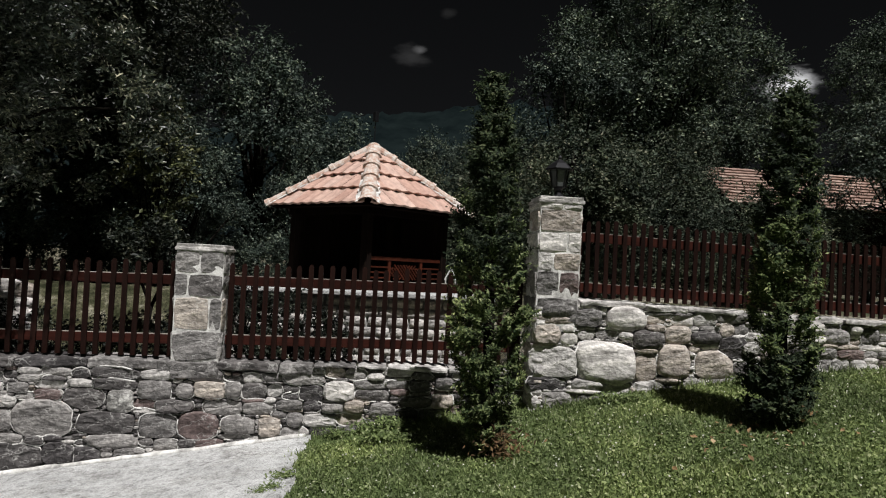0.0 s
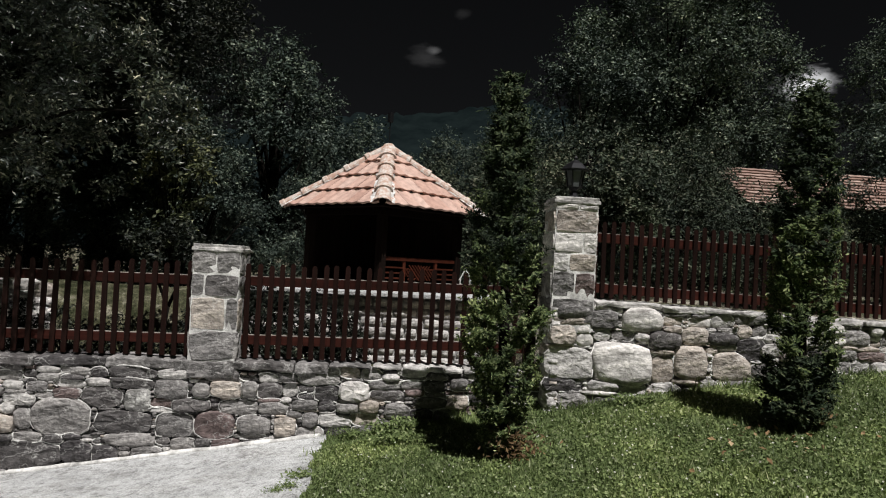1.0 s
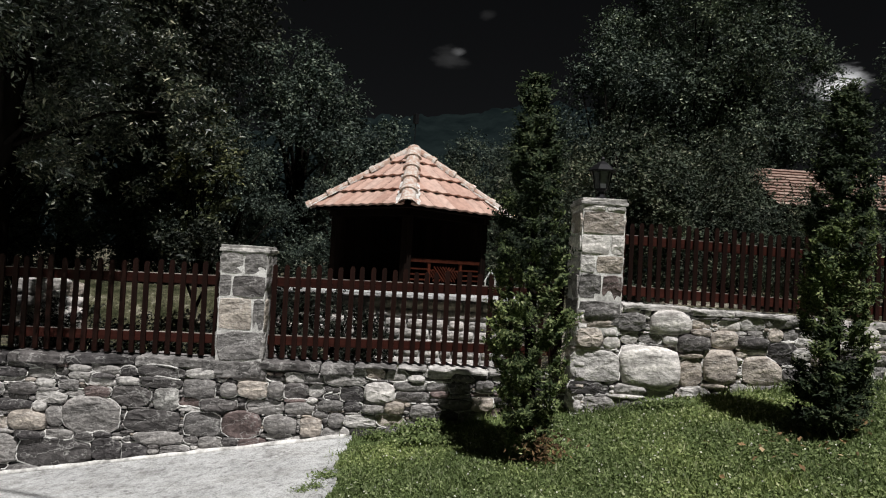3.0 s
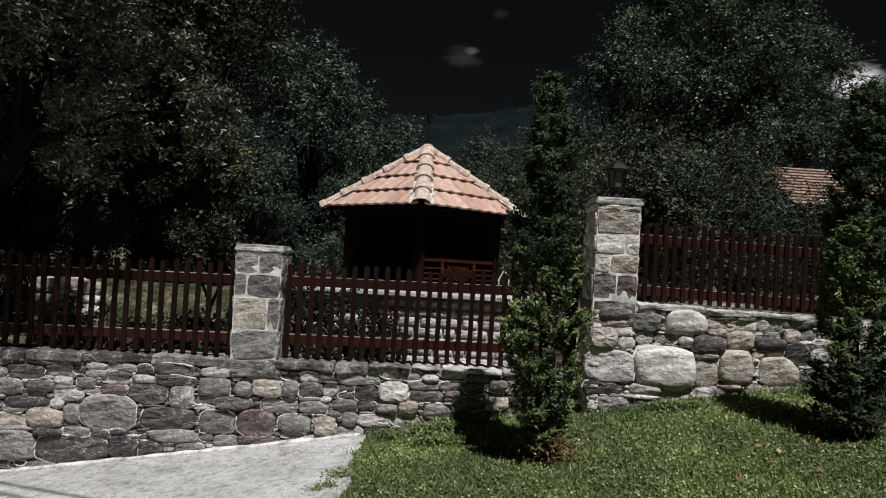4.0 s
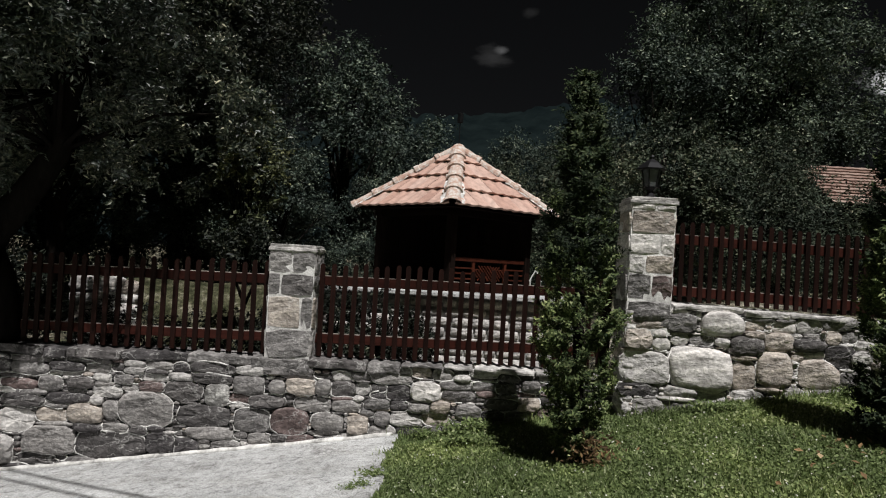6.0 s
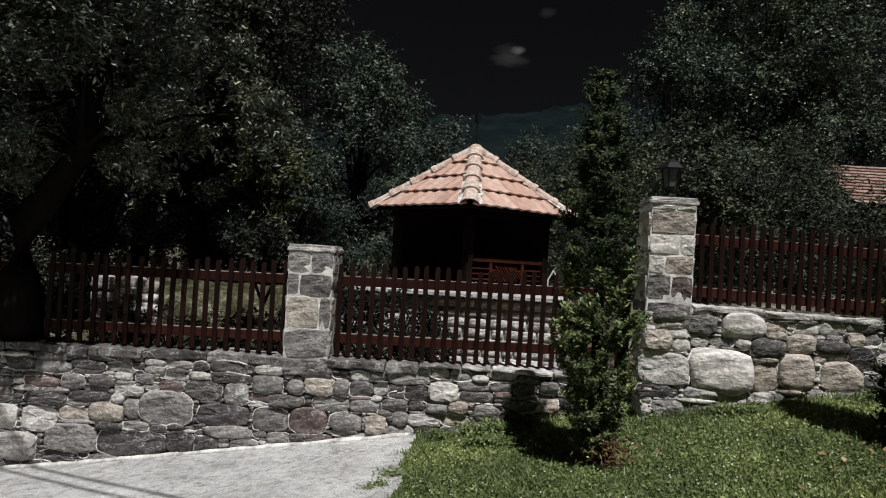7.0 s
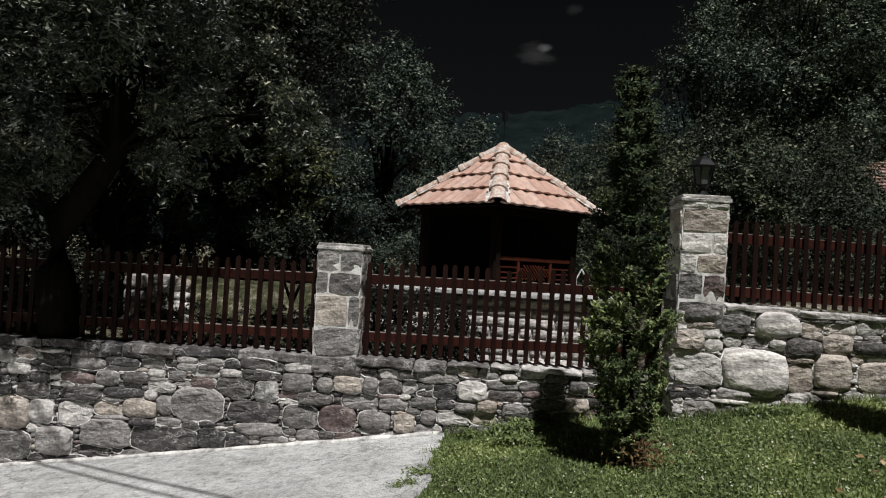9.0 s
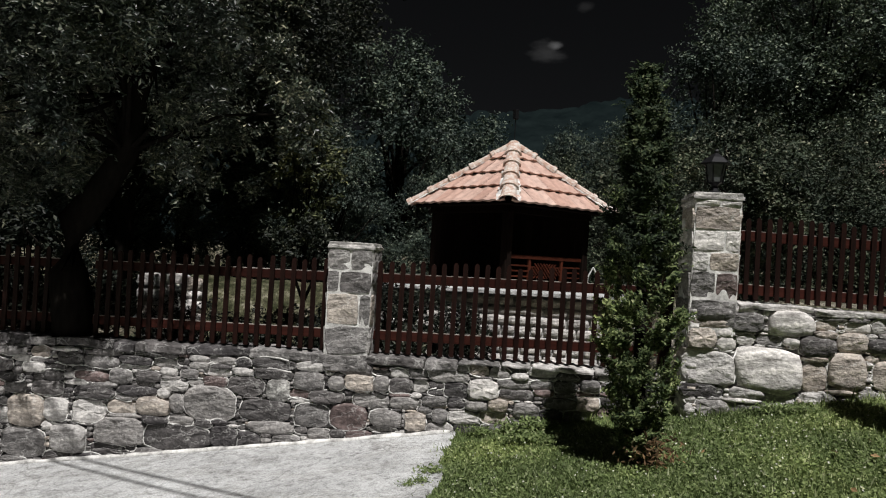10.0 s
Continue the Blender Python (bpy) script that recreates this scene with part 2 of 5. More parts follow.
TILE, n, l, b = material("clay_tiles", 0.8)
c = ramp(n, l, per_object(n), [(0, (0.43, 0.275, 0.225)), (0.5, (0.49, 0.33, 0.275)), (1, (0.54, 0.4, 0.345))])
c = blend(n, l, c, ramp(n, l, noise_node(n, l, 9, 7, 0.65), [(0.3, (0.7, 0.68, 0.68)), (0.6, (1.08, 1.06, 1.05))]), 1.0)
l.new(c, b.inputs["Base Color"])
bump(n, l, b, noise_node(n, l, 40, 6, 0.7), 0.4, 0.006)
OLD_TILE, n, l, b = material("old_clay_tiles", 0.9)
c = ramp(n, l, per_object(n), [(0, (0.17, 0.11, 0.09)), (0.5, (0.25, 0.17, 0.145)), (1, (0.33, 0.255, 0.22))])
c = blend(n, l, c, ramp(n, l, noise_node(n, l, 6, 7, 0.65), [(0.3, (0.6, 0.6, 0.6)), (0.65, (1.15, 1.12, 1.1))]), 1.0)
l.new(c, b.inputs["Base Color"])
RIDGE, n, l, b = material("ridge_tiles", 0.85)
c = ramp(n, l, noise_node(n, l, 12, 7, 0.7), [(0.34, (0.36, 0.22, 0.17)), (0.47, (0.44, 0.32, 0.265)), (0.58, (0.54, 0.5, 0.465))])
l.new(c, b.inputs["Base Color"])
bump(n, l, b, noise_node(n, l, 40, 6, 0.7), 0.5, 0.008)
IRON, n, l, b = material("black_iron", 0.45, 0.6)
b.inputs["Base Color"].default_value = (0.02, 0.02, 0.022, 1)
FROST, n, l, b = material("milky_glass", 0.3)
b.inputs["Base Color"].default_value = (0.07, 0.075, 0.076, 1)
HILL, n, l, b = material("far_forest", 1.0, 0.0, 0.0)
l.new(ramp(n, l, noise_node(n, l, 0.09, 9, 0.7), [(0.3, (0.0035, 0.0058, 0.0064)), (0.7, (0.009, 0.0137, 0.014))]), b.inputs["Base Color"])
BANK, n, l, b = material("dry_grass", 0.95, 0.0, 0.1)
c = ramp(n, l, noise_node(n, l, 3, 6, 0.65), [(0.4, (0.03, 0.034, 0.016)), (0.54, (0.095, 0.093, 0.056)), (0.68, (0.34, 0.32, 0.25))])
c = blend(n, l, c, ramp(n, l, noise_node(n, l, 40, 4, 0.6, (1, 1, 0.3)), [(0.35, (0.4, 0.4, 0.4)), (0.65, (1.3, 1.3, 1.3))]), 1.0)
l.new(c, b.inputs["Base Color"])
bump(n, l, b, noise_node(n, l, 40, 5, 0.7), 1.0, 0.03)
WHITE, n, l, b = material("white_paint", 0.6)
l.new(ramp(n, l, noise_node(n, l, 9, 5, 0.6), [(0.3, (0.4, 0.4, 0.38)), (0.6, (0.58, 0.58, 0.56))]), b.inputs["Base Color"])
RUBBER, n, l, b = material("cable_sheath", 0.6)
b.inputs["Base Color"].default_value = (0.02, 0.02, 0.02, 1)


# ---- building helpers ----
def shape(name, verts, faces, mat, smooth=False):
    me = bpy.data.meshes.new(name)
    me.from_pydata(verts, [], faces)
    me.update()
    if mat:
        me.materials.append(mat)
    if smooth:
        me.polygons.foreach_set("use_smooth", [True] * len(me.polygons))
    return me


def part(name, bm, mat, parent=None, label="", smooth=False):
    me = bpy.data.meshes.new(name)
    bm.to_mesh(me)
    bm.free()
    me.materials.append(mat)
    if smooth:
        me.polygons.foreach_set("use_smooth", [True] * len(me.polygons))
    ob = new(name, me)
    ob.parent = parent
    return tagged(ob, label)


def box(bm, x0, x1, y0, y1, z0, z1, bevel=0.0, m=None):
    made = bmesh.ops.create_cube(bm, size=1)["verts"]
    for v in made:
        v.co = Vector(((x0 + x1) / 2 + v.co.x * (x1 - x0), (y0 + y1) / 2 + v.co.y * (y1 - y0), (z0 + z1) / 2 + v.co.z * (z1 - z0)))
        if m:
            v.co = m @ v.co
    if bevel:
        edges = list({e for v in made for e in v.link_edges})
        bmesh.ops.bevel(bm, geom=edges, offset=bevel, segments=2, affect="EDGES", profile=0.6)
    return bm


def tube(bm, points, radii, sides=8):
    """A tapered, bent tube through points."""
    rings = []
    for i, p in enumerate(points):
        p = Vector(p)
        a, c = Vector(points[max(i - 1, 0)]), Vector(points[min(i + 1, len(points) - 1)])
        q = (c - a).to_track_quat("Z", "Y")
        rings.append([bm.verts.new(p + q @ Vector((math.cos(k * math.tau / sides), math.sin(k * math.tau / sides), 0)) * radii[i]) for k in range(sides)])
    for lo, hi in zip(rings, rings[1:]):
        for k in range(sides):
            bm.faces.new((lo[k], lo[(k + 1) % sides], hi[(k + 1) % sides], hi[k]))
    bm.faces.new(rings[-1])
    bm.faces.new(rings[0][::-1])
    return bm


def empty(name, at=(0, 0, 0), rz=0.0):
    ob = new(name)
    ob.empty_display_size = 0.1
    ob.matrix_world = pose(*at, 0, 0, rz)
    return ob


def ground_z(x, y):
    """The slope: it climbs to the right and falls a little towards the camera."""
    xs = [-12, -4.5, -2.9, -1.57, -0.5, 0.4, 1.4, 2.2, 3.1, 4.4, 9]
    zs = [-1.4, -0.44, -0.2, 0.01, 0.18, 0.345, 0.56, 0.72, 0.86, 1.02, 1.4]
    k = np.interp(x, [-1.0, 1.5], [0.02, 0.055])
    return np.interp(x, xs, zs) - k * (5.9 - np.maximum(y, -2.0))


def coping_z(x):
    return 0.79 + 0.013 * (x + 1.6)


def right_coping_z(x):
    return 1.47 - 0.024 * (x - 1.64)


# ---- ground ----
def build_ground():
    xs = np.concatenate([[-900, -300, -100, -40, -20], np.arange(-12, 9.01, 0.25), [14, 25, 50, 120, 300, 900]])
    ys = np.concatenate([[-900, -300, -100, -30, -10], np.arange(-2, 5.9, 0.25), [6.05, 6.3, 7, 8, 9, 10, 12, 14, 18, 24, 40, 100, 300, 900]])
    verts, faces = [], []
    for y in ys:
        for x in xs:
            if y < 6.2:
                z = float(ground_z(x, y))
            else:
                z = float(np.interp(x, [-5, 1.2, 2, 6], [0.18, 0.22, 1.2, 1.25]) + 0.02 * min(y - 6, 30))
            verts.append((x, y, z + 0.02 * noise.noise((x * 0.9, y * 0.9, 0))))
    nx = len(xs)
    for j in range(len(ys) - 1):
        for i in range(nx - 1):
            faces.append((j * nx + i, j * nx + i + 1, (j + 1) * nx + i + 1, (j + 1) * nx + i))
    me = shape("ground", verts, faces, SOIL, True)
    me.materials.append(YARD)
    for p in me.polygons:
        if p.center.y > 6.1:
            p.material_index = 1
    return tagged(new("ground", me), "sloping lawn and yard ground around the wall", "ground", kind="structure")


build_ground()


def lawn_edge(y):
    return -0.5 + 0.13 * noise.noise((0.3, y * 2.1, 4)) + 0.1 * noise.noise((0.9, y * 8, 7)) - 0.03 * max(0, 4.9 - y)


def build_concrete():
    bm = bmesh.new()
    ys = list(np.arange(-3, 6.021, 0.06))
    xs = [-30, -12, -6, -4.5, -3.5, -2.9, -2.2, -1.57, -1.1, -0.8, None]
    grid = []
    for y in ys:
        row = []
        for x in xs:
            x = lawn_edge(y) if x is None else x
            row.append(bm.verts.new((x, y, float(ground_z(x, y)) + 0.03 + 0.006 * noise.noise((x * 2, y * 2, 1)))))
        grid.append(row)
    for a, c in zip(grid, grid[1:]):
        for i in range(len(xs) - 1):
            bm.faces.new((a[i], a[i + 1], c[i + 1], c[i]))
    rim = [r[-1] for r in grid]
    low = [bm.verts.new(v.co - Vector((-0.01, 0, 0.07))) for v in rim]
    for i in range(len(rim) - 1):
        bm.faces.new((rim[i], low[i], low[i + 1], rim[i + 1]))
    ob = part("pavement", bm, CONCRETE, smooth=True)
    tagged(ob, "pale worn concrete drive sloping along the wall", "pavement", kind="structure")
    # mortar fillet where the drive meets the wall
    bm = bmesh.new()
    pts = [(x, 5.965 + 0.02 * noise.noise((x * 3, 0, 2)), float(ground_z(x, 5.97)) + 0.035 + 0.012 * noise.noise((x * 4, 1, 2))) for x in np.arange(-9, -0.4, 0.12)]
    tube(bm, pts, [0.024 + 0.018 * noise.noise((p[0] * 7, 3, 3)) for p in pts], 6)
    tagged(part("trim", bm, POINTING, smooth=True), "rough mortar fillet along the foot of the wall", "trim", kind="structure")


build_concrete()


# ---- stone walls ----
def stone_mesh(rng, w, h, d, square=3.2, lumpy=1.0):
    """A rough field stone, its face towards -y, its middle at the origin."""
    k = 12 if w > 0.09 else 8
    ring = []
    for i in range(k):
        a = math.tau * (i + 0.5 + rng.uniform(-0.3, 0.3) * (1 if lumpy == 1 else 0.1)) / k
        c, s = math.cos(a), math.sin(a)
        r = (abs(c) ** square + abs(s) ** square) ** (-1 / square) * (rng.uniform(0.97, 1.15) if lumpy == 1 else rng.uniform(0.97, 1.03))
        ring.append((r * c * w / 2, r * s * h / 2))
    verts, faces = [], []
    tilt_x, tilt_z = rng.uniform(-0.09, 0.09), rng.uniform(-0.16, 0.06)
    rough = min(0.0055, 0.045 * h) * lumpy
    tilt_x, tilt_z = tilt_x * lumpy, tilt_z * lumpy
    for y, f, jit in ((0.05, 0.98, 0), (-d * 0.6, 1.0, 0.3), (-d, 0.91 if lumpy == 1 else 0.97, 0.7), (-d * (1.0 + 0.12 * lumpy), 0.45, 1.0)):
        for x, z in ring:
            g = f * rng.uniform(0.965, 1.025) if jit > 0.5 else f
            dy = (tilt_x * x + tilt_z * z) * (jit > 0.5)
            verts.append((x * g, y + dy + rng.uniform(-1, 1) * rough * jit, z * g))
    verts.append((rng.uniform(-0.1, 0.1) * w, -d * (1 + lumpy * rng.uniform(0.0, 0.2)), rng.uniform(-0.1, 0.1) * h))
    for j in range(3):
        for i in range(k):
            a, c = j * k + i, j * k + (i + 1) % k
            faces.append((c, a, a + k, c + k))
    for i in range(k):
        faces.append((3 * k + (i + 1) % k, 3 * k + i, 4 * k))
    return verts, faces


def pack(rng, x0, x1, z0, z1, known, low, high, sizes, tones="DMP", gap=0.004):
    """Rubble: known stones first, then ever smaller ones grown into the free places. low and high give the wall's foot and top."""
    res = 0.01
    nx, nz = int((x1 - x0) / res), int((z1 - z0) / res)
    taken = np.zeros((nx, nz), bool)
    X, Z = x0 + (np.arange(nx) + 0.5) * res, z0 + (np.arange(nz) + 0.5) * res
    for i in range(nx):
        taken[i] = (Z < low(X[i])) | (Z > high(X[i]))
    out = []

    def claim(i0, i1, j0, j1, tone):
        taken[i0:i1, j0:j1] = True
        w, h = (i1 - i0) * res - gap, (j1 - j0) * res - gap
        if w > 0.018 and h > 0.011:
            out.append((x0 + (i0 + i1) / 2 * res, z0 + (j0 + j1) / 2 * res, w, h, tone))

    for tone, x, z, w, h in known:
        i0, i1, j0, j1 = (int(round(v)) for v in ((x - w / 2 - x0) / res, (x + w / 2 - x0) / res, (z - h / 2 - z0) / res, (z + h / 2 - z0) / res))
        i0, i1, j0, j1 = max(i0, 0), min(i1, nx), max(j0, 0), min(j1, nz)
        claim(i0, i1, j0, j1, tone)
    for (wmin, wmax, hmin, hmax, tries) in sizes:
        for _ in range(tries):
            free = np.argwhere(~taken) if _ % 40 == 0 else free
            if not len(free):
                break
            i, j = free[rng.randrange(len(free))]
            if taken[i, j]:
                continue
            wm, hm = rng.uniform(wmin, wmax) / res, rng.uniform(hmin, hmax) / res
            i0, i1, j0, j1 = i, i + 1, j, j + 1
            grow = True
            while grow:
                grow = False
                if i1 - i0 < wm:
                    if i0 > 0 and not taken[i0 - 1, j0:j1].any():
                        i0 -= 1
                        grow = True
                    if i1 < nx and not taken[i1, j0:j1].any():
                        i1 += 1
                        grow = True
                if j1 - j0 < hm and (j1 - j0) / hm <= (i1 - i0) / wm + 0.3:
                    if j0 > 0 and not taken[i0:i1, j0 - 1].any():
                        j0 -= 1
                        grow = True
                    if j1 < nz and not taken[i0:i1, j1].any():
                        j1 += 1
                        grow = True
            if (i1 - i0) * res >= wmin * 0.55 and (j1 - j0) * res >= hmin * 0.6:
                claim(i0, i1, j0, j1, rng.choice(tones))
    return out


def outlines(rng, stones, joint=0.007, reach=1.42, res=0.008):
    """Each stone swells from its middle until it meets its neighbours: radii round the middle, less half a joint."""
    x0, z0 = min(q[0] - q[2] for q in stones), min(q[1] - q[3] for q in stones)
    nx, nz = (int((max(a[i] + a[i + 2] for a in stones) - lo) / res) + 2 for i, lo in ((0, x0), (1, z0)))
    best, owner = np.full((nx, nz), reach ** 4), np.full((nx, nz), -1)
    X, Z = x0 + (np.arange(nx) + 0.5) * res, z0 + (np.arange(nz) + 0.5) * res
    for i, (x, z, w, h, _) in enumerate(stones):
        a, c = int((x - 0.8 * w - x0) / res), int((x + 0.8 * w - x0) / res) + 1
        e, g = int((z - 0.8 * h - z0) / res), int((z + 0.8 * h - z0) / res) + 1
        turn = rng.uniform(-0.14, 0.14) if w > 0.1 else 0
        u, v = X[a:c, None] - x + turn * (Z[None, e:g] - z), Z[None, e:g] - z - turn * 0.5 * (X[a:c, None] - x)
        p = rng.uniform(2.6, 7.0)
        d = ((np.abs(u) / (w / 2)) ** p + (np.abs(v) / (h / 2)) ** p) ** (4 / p)
        mine = d < best[a:c, e:g]
        best[a:c, e:g][mine] = d[mine]
        owner[a:c, e:g][mine] = i
    out = []
    for i, (x, z, w, h, _) in enumerate(stones):
        k = 18 if w > 0.14 else 12
        ring = []
        for j in range(k):
            t = math.tau * (j + rng.uniform(-0.2, 0.2)) / k
            # even steps round a stone of this shape
            c, q = math.cos(t) * w / 2, math.sin(t) * h / 2
            long = math.hypot(c, q)
            c, q = c / long, q / long
            r = 0.0
            while owner[min(int((x + c * r - x0) / res), nx - 1), min(int((z + q * r - z0) / res), nz - 1)] == i:
                r += 0.003
            ring.append((c, q, max(r - joint / 2, 0.006)))
        soft = [(ring[j][0], ring[j][1], 0.72 * ring[j][2] + 0.14 * (ring[j - 1][2] + ring[(j + 1) % k][2])) for j in range(k)]
        out.append([(c * r * f, q * r * f) for (c, q, r) in soft for f in (rng.uniform(0.96, 1.02),)])
    return out


def rubble_mesh(rng, ring, h, d):
    """A field stone with this outline: rounded shoulders, a slightly tilted, uneven face towards -y."""
    k = len(ring)
    verts, faces = [], []
    tilt_x, tilt_z, rough = rng.uniform(-0.07, 0.07), rng.uniform(-0.16, 0.05), min(0.006, 0.05 * h)
    bite = [rng.uniform(0.88, 0.97) for _ in ring]
    for y, f, jit in ((0.05, 1.0, 0), (-d * 0.55, 1.0, 0.3), (-d * 0.95, 0.0, 0.6), (-d * 1.08, 0.6, 1.0)):
        for i, (x, z) in enumerate(ring):
            g = f or bite[i]
            dy = (tilt_x * x + tilt_z * z) * (jit > 0.5)
            verts.append((x * g, y + dy + rng.uniform(-1, 1) * rough * jit, z * g))
    verts.append((0, -d * rng.uniform(1.0, 1.2), 0))
    for j in range(3):
        for i in range(k):
            a, c = j * k + i, j * k + (i + 1) % k
            faces.append((c, a, a + k, c + k))
    for i in range(k):
        faces.append((3 * k + (i + 1) % k, 3 * k + i, 4 * k))
    return verts, faces


def lay_stones(rng, stones, parent, m, depth=(0.03, 0.06), name="stone", most=290, ridges=0, joint=0.007):
    """Stones from pack() set on a face: m takes (x, 0, z) of the face to the world. The smallest past `most` are joined."""
    stones = sorted(stones, key=lambda q: -q[2] * q[3])
    rings = outlines(rng, stones, joint)
    verts, faces, slots = [], [], []
    order = list(TONES)
    for i, ((x, z, w, h, tone), ring) in enumerate(zip(stones, rings)):
        v, f = rubble_mesh(rng, ring, h, rng.uniform(*depth) * min(1, 0.5 + h * 4))
        p = pose(x, 0, z)
        if i < most:
            ob = new(name, shape(name, v, f, TONES[tone], rng.random() < 0.6))
            ob.parent = parent
            ob.matrix_world = m @ p
        else:
            slots += [order.index(tone)] * len(f)
            faces += [tuple(a + len(verts) for a in q) for q in f]
            verts += [tuple(p @ Vector(q)) for q in v]
    # raised mortar ridges that frame the larger stones
    bm = bmesh.new()
    for (x, z, w, h, _), ring in zip(stones[:ridges], rings):
        turn, k = rng.uniform(0, 9), len(ring)
        first = rng.randrange(k)
        pts, fat = [], []
        for j in range(max(4, int(k * rng.uniform(0.35, 0.8)))):
            c, q = ring[(first + j) % k]
            long = math.hypot(c, q) + 1e-6
            grow = 1 + joint * 0.55 / long
            pts.append(m @ Vector((x + c * grow, -0.017 + 0.012 * noise.noise((turn, j * 0.6, 5)), z + q * grow)))
            fat.append(0.0065 + 0.004 * noise.noise((turn, j * 0.8, 3)))
        tube(bm, pts, fat, 5)
    if ridges:
        tagged(part("pointing", bm, POINTING, parent, "pale raised mortar pointing", True), "pale raised mortar pointing", kind="stuff").matrix_world = Matrix()
    if verts:
        me = shape("small_stones", verts, faces, None)
        for tone in order:
            me.materials.append(TONES[tone])
        me.polygons.foreach_set("material_index", slots)
        ob = new("small_stones", me)
        ob.parent = parent
        ob.matrix_world = m
        tagged(ob, "small stones packed between the large ones", kind="stuff")


def wall_core(name, x0, x1, y0, y1, low, high, label):
    bm = bmesh.new()
    xs = list(np.arange(x0, x1, 0.5)) + [x1]
    rows = [[bm.verts.new(v) for v in ((x, y0, low(x)), (x, y1, low(x)), (x, y1, high(x)), (x, y0, high(x)))] for x in xs]
    for a, c in zip(rows, rows[1:]):
        for i in range(4):
            j = (i + 1) % 4
            bm.faces.new((a[i], a[j], c[j], c[i]))
    bm.faces.new(rows[0][::-1])
    bm.faces.new(rows[-1])
    bmesh.ops.recalc_face_normals(bm, faces=bm.faces)
    ob = part(name, bm, MORTAR)
    return tagged(ob, label, "wall", kind="structure")


rng = random.Random(5)
SLABS = [(0.18, 0.4, 0.07, 0.12, 60), (0.14, 0.36, 0.05, 0.085, 600), (0.1, 0.26, 0.035, 0.06, 1600), (0.06, 0.16, 0.022, 0.045, 2500), (0.035, 0.09, 0.018, 0.035, 5000)]
wall_left = wall_core("wall_left", -9.0, 1.38, 6.055, 6.4, lambda x: float(ground_z(x, 6)) - 0.4, lambda x: coping_z(x) - 0.06, "low grey rubble stone wall with pale mortar joints")
# the stones one can tell apart: tone, x, z, width, height
LOW_END = [
    ("M", -3.61, 0.58, 0.35, 0.11), ("D", -3.28, 0.61, 0.28, 0.08), ("M", -3.02, 0.61, 0.22, 0.08), ("B", -3.70, 0.44, 0.32, 0.09), ("M", -3.42, 0.46, 0.19, 0.13), ("D", -3.16, 0.48, 0.22, 0.10),
    ("P", -2.98, 0.53, 0.15, 0.06), ("M", -4.40, 0.29, 0.19, 0.10), ("D", -4.10, 0.31, 0.30, 0.13), ("D", -3.66, 0.30, 0.38, 0.09), ("D", -3.26, 0.34, 0.38, 0.08), ("P", -2.93, 0.42, 0.24, 0.09),
    ("T", -4.29, 0.09, 0.32, 0.27), ("P", -4.01, 0.12, 0.22, 0.20), ("P", -3.70, 0.12, 0.32, 0.20), ("T", -3.40, 0.19, 0.26, 0.12), ("T", -3.11, 0.22, 0.30, 0.16), ("M", -2.89, 0.26, 0.13, 0.16),
    ("M", -3.41, -0.02, 0.45, 0.24), ("D", -2.87, -0.04, 0.59, 0.21), ("M", -4.31, -0.20, 0.41, 0.27), ("P", -3.87, -0.13, 0.33, 0.24),
]
MIDDLE = [
    ("P", -2.70, 0.61, 0.19, 0.06), ("P", -2.53, 0.55, 0.26, 0.07), ("M", -2.79, 0.53, 0.16, 0.08), ("D", -2.28, 0.46, 0.31, 0.19), ("M", -2.58, 0.29, 0.45, 0.27), ("D", -2.09, 0.26, 0.44, 0.18),
    ("M", -1.68, 0.25, 0.30, 0.21), ("B", -1.36, 0.27, 0.32, 0.22), ("D", -2.45, 0.00, 0.24, 0.17), ("D", -2.22, -0.00, 0.20, 0.13), ("M", -2.03, 0.12, 0.40, 0.09), ("L", -1.99, 0.44, 0.20, 0.18),
    ("D", -1.55, 0.42, 0.31, 0.10), ("T", -1.28, 0.57, 0.25, 0.13), ("M", -1.48, 0.55, 0.14, 0.12), ("M", -1.72, 0.55, 0.26, 0.15), ("D", -2.04, 0.58, 0.34, 0.08),
]
HIGH_END = [
    ("M", -1.03, 0.28, 0.27, 0.14), ("T", -0.78, 0.27, 0.18, 0.16), ("M", -0.57, 0.34, 0.14, 0.12), ("M", -1.09, 0.57, 0.14, 0.14), ("D", -0.92, 0.56, 0.19, 0.13), ("P", -0.75, 0.58, 0.12, 0.11),
    ("M", -0.89, 0.42, 0.24, 0.11), ("M", -1.17, 0.42, 0.31, 0.12), ("M", -0.63, 0.46, 0.22, 0.08), ("T", -0.27, 0.74, 0.16, 0.08), ("W", -0.22, 0.59, 0.25, 0.16), ("D", -0.45, 0.57, 0.20, 0.14),
    ("T", -0.09, 0.46, 0.17, 0.11), ("M", -0.27, 0.45, 0.17, 0.08),
]
BY_CONIFER = [
    ("T", -0.12, 0.36, 0.24, 0.09), ("P", -0.38, 0.34, 0.28, 0.11), ("M", 0.15, 0.44, 0.21, 0.13), ("M", 0.26, 0.66, 0.19, 0.08), ("P", 0.26, 0.76, 0.24, 0.06), ("P", 0.08, 0.72, 0.14, 0.07),
    ("M", -0.09, 0.73, 0.16, 0.09), ("M", 0.66, 0.68, 0.15, 0.10), ("D", 0.64, 0.77, 0.17, 0.06), ("T", 0.65, 0.53, 0.18, 0.11), ("D", 0.46, 0.66, 0.18, 0.11), ("D", 0.06, 0.57, 0.27, 0.09),
]
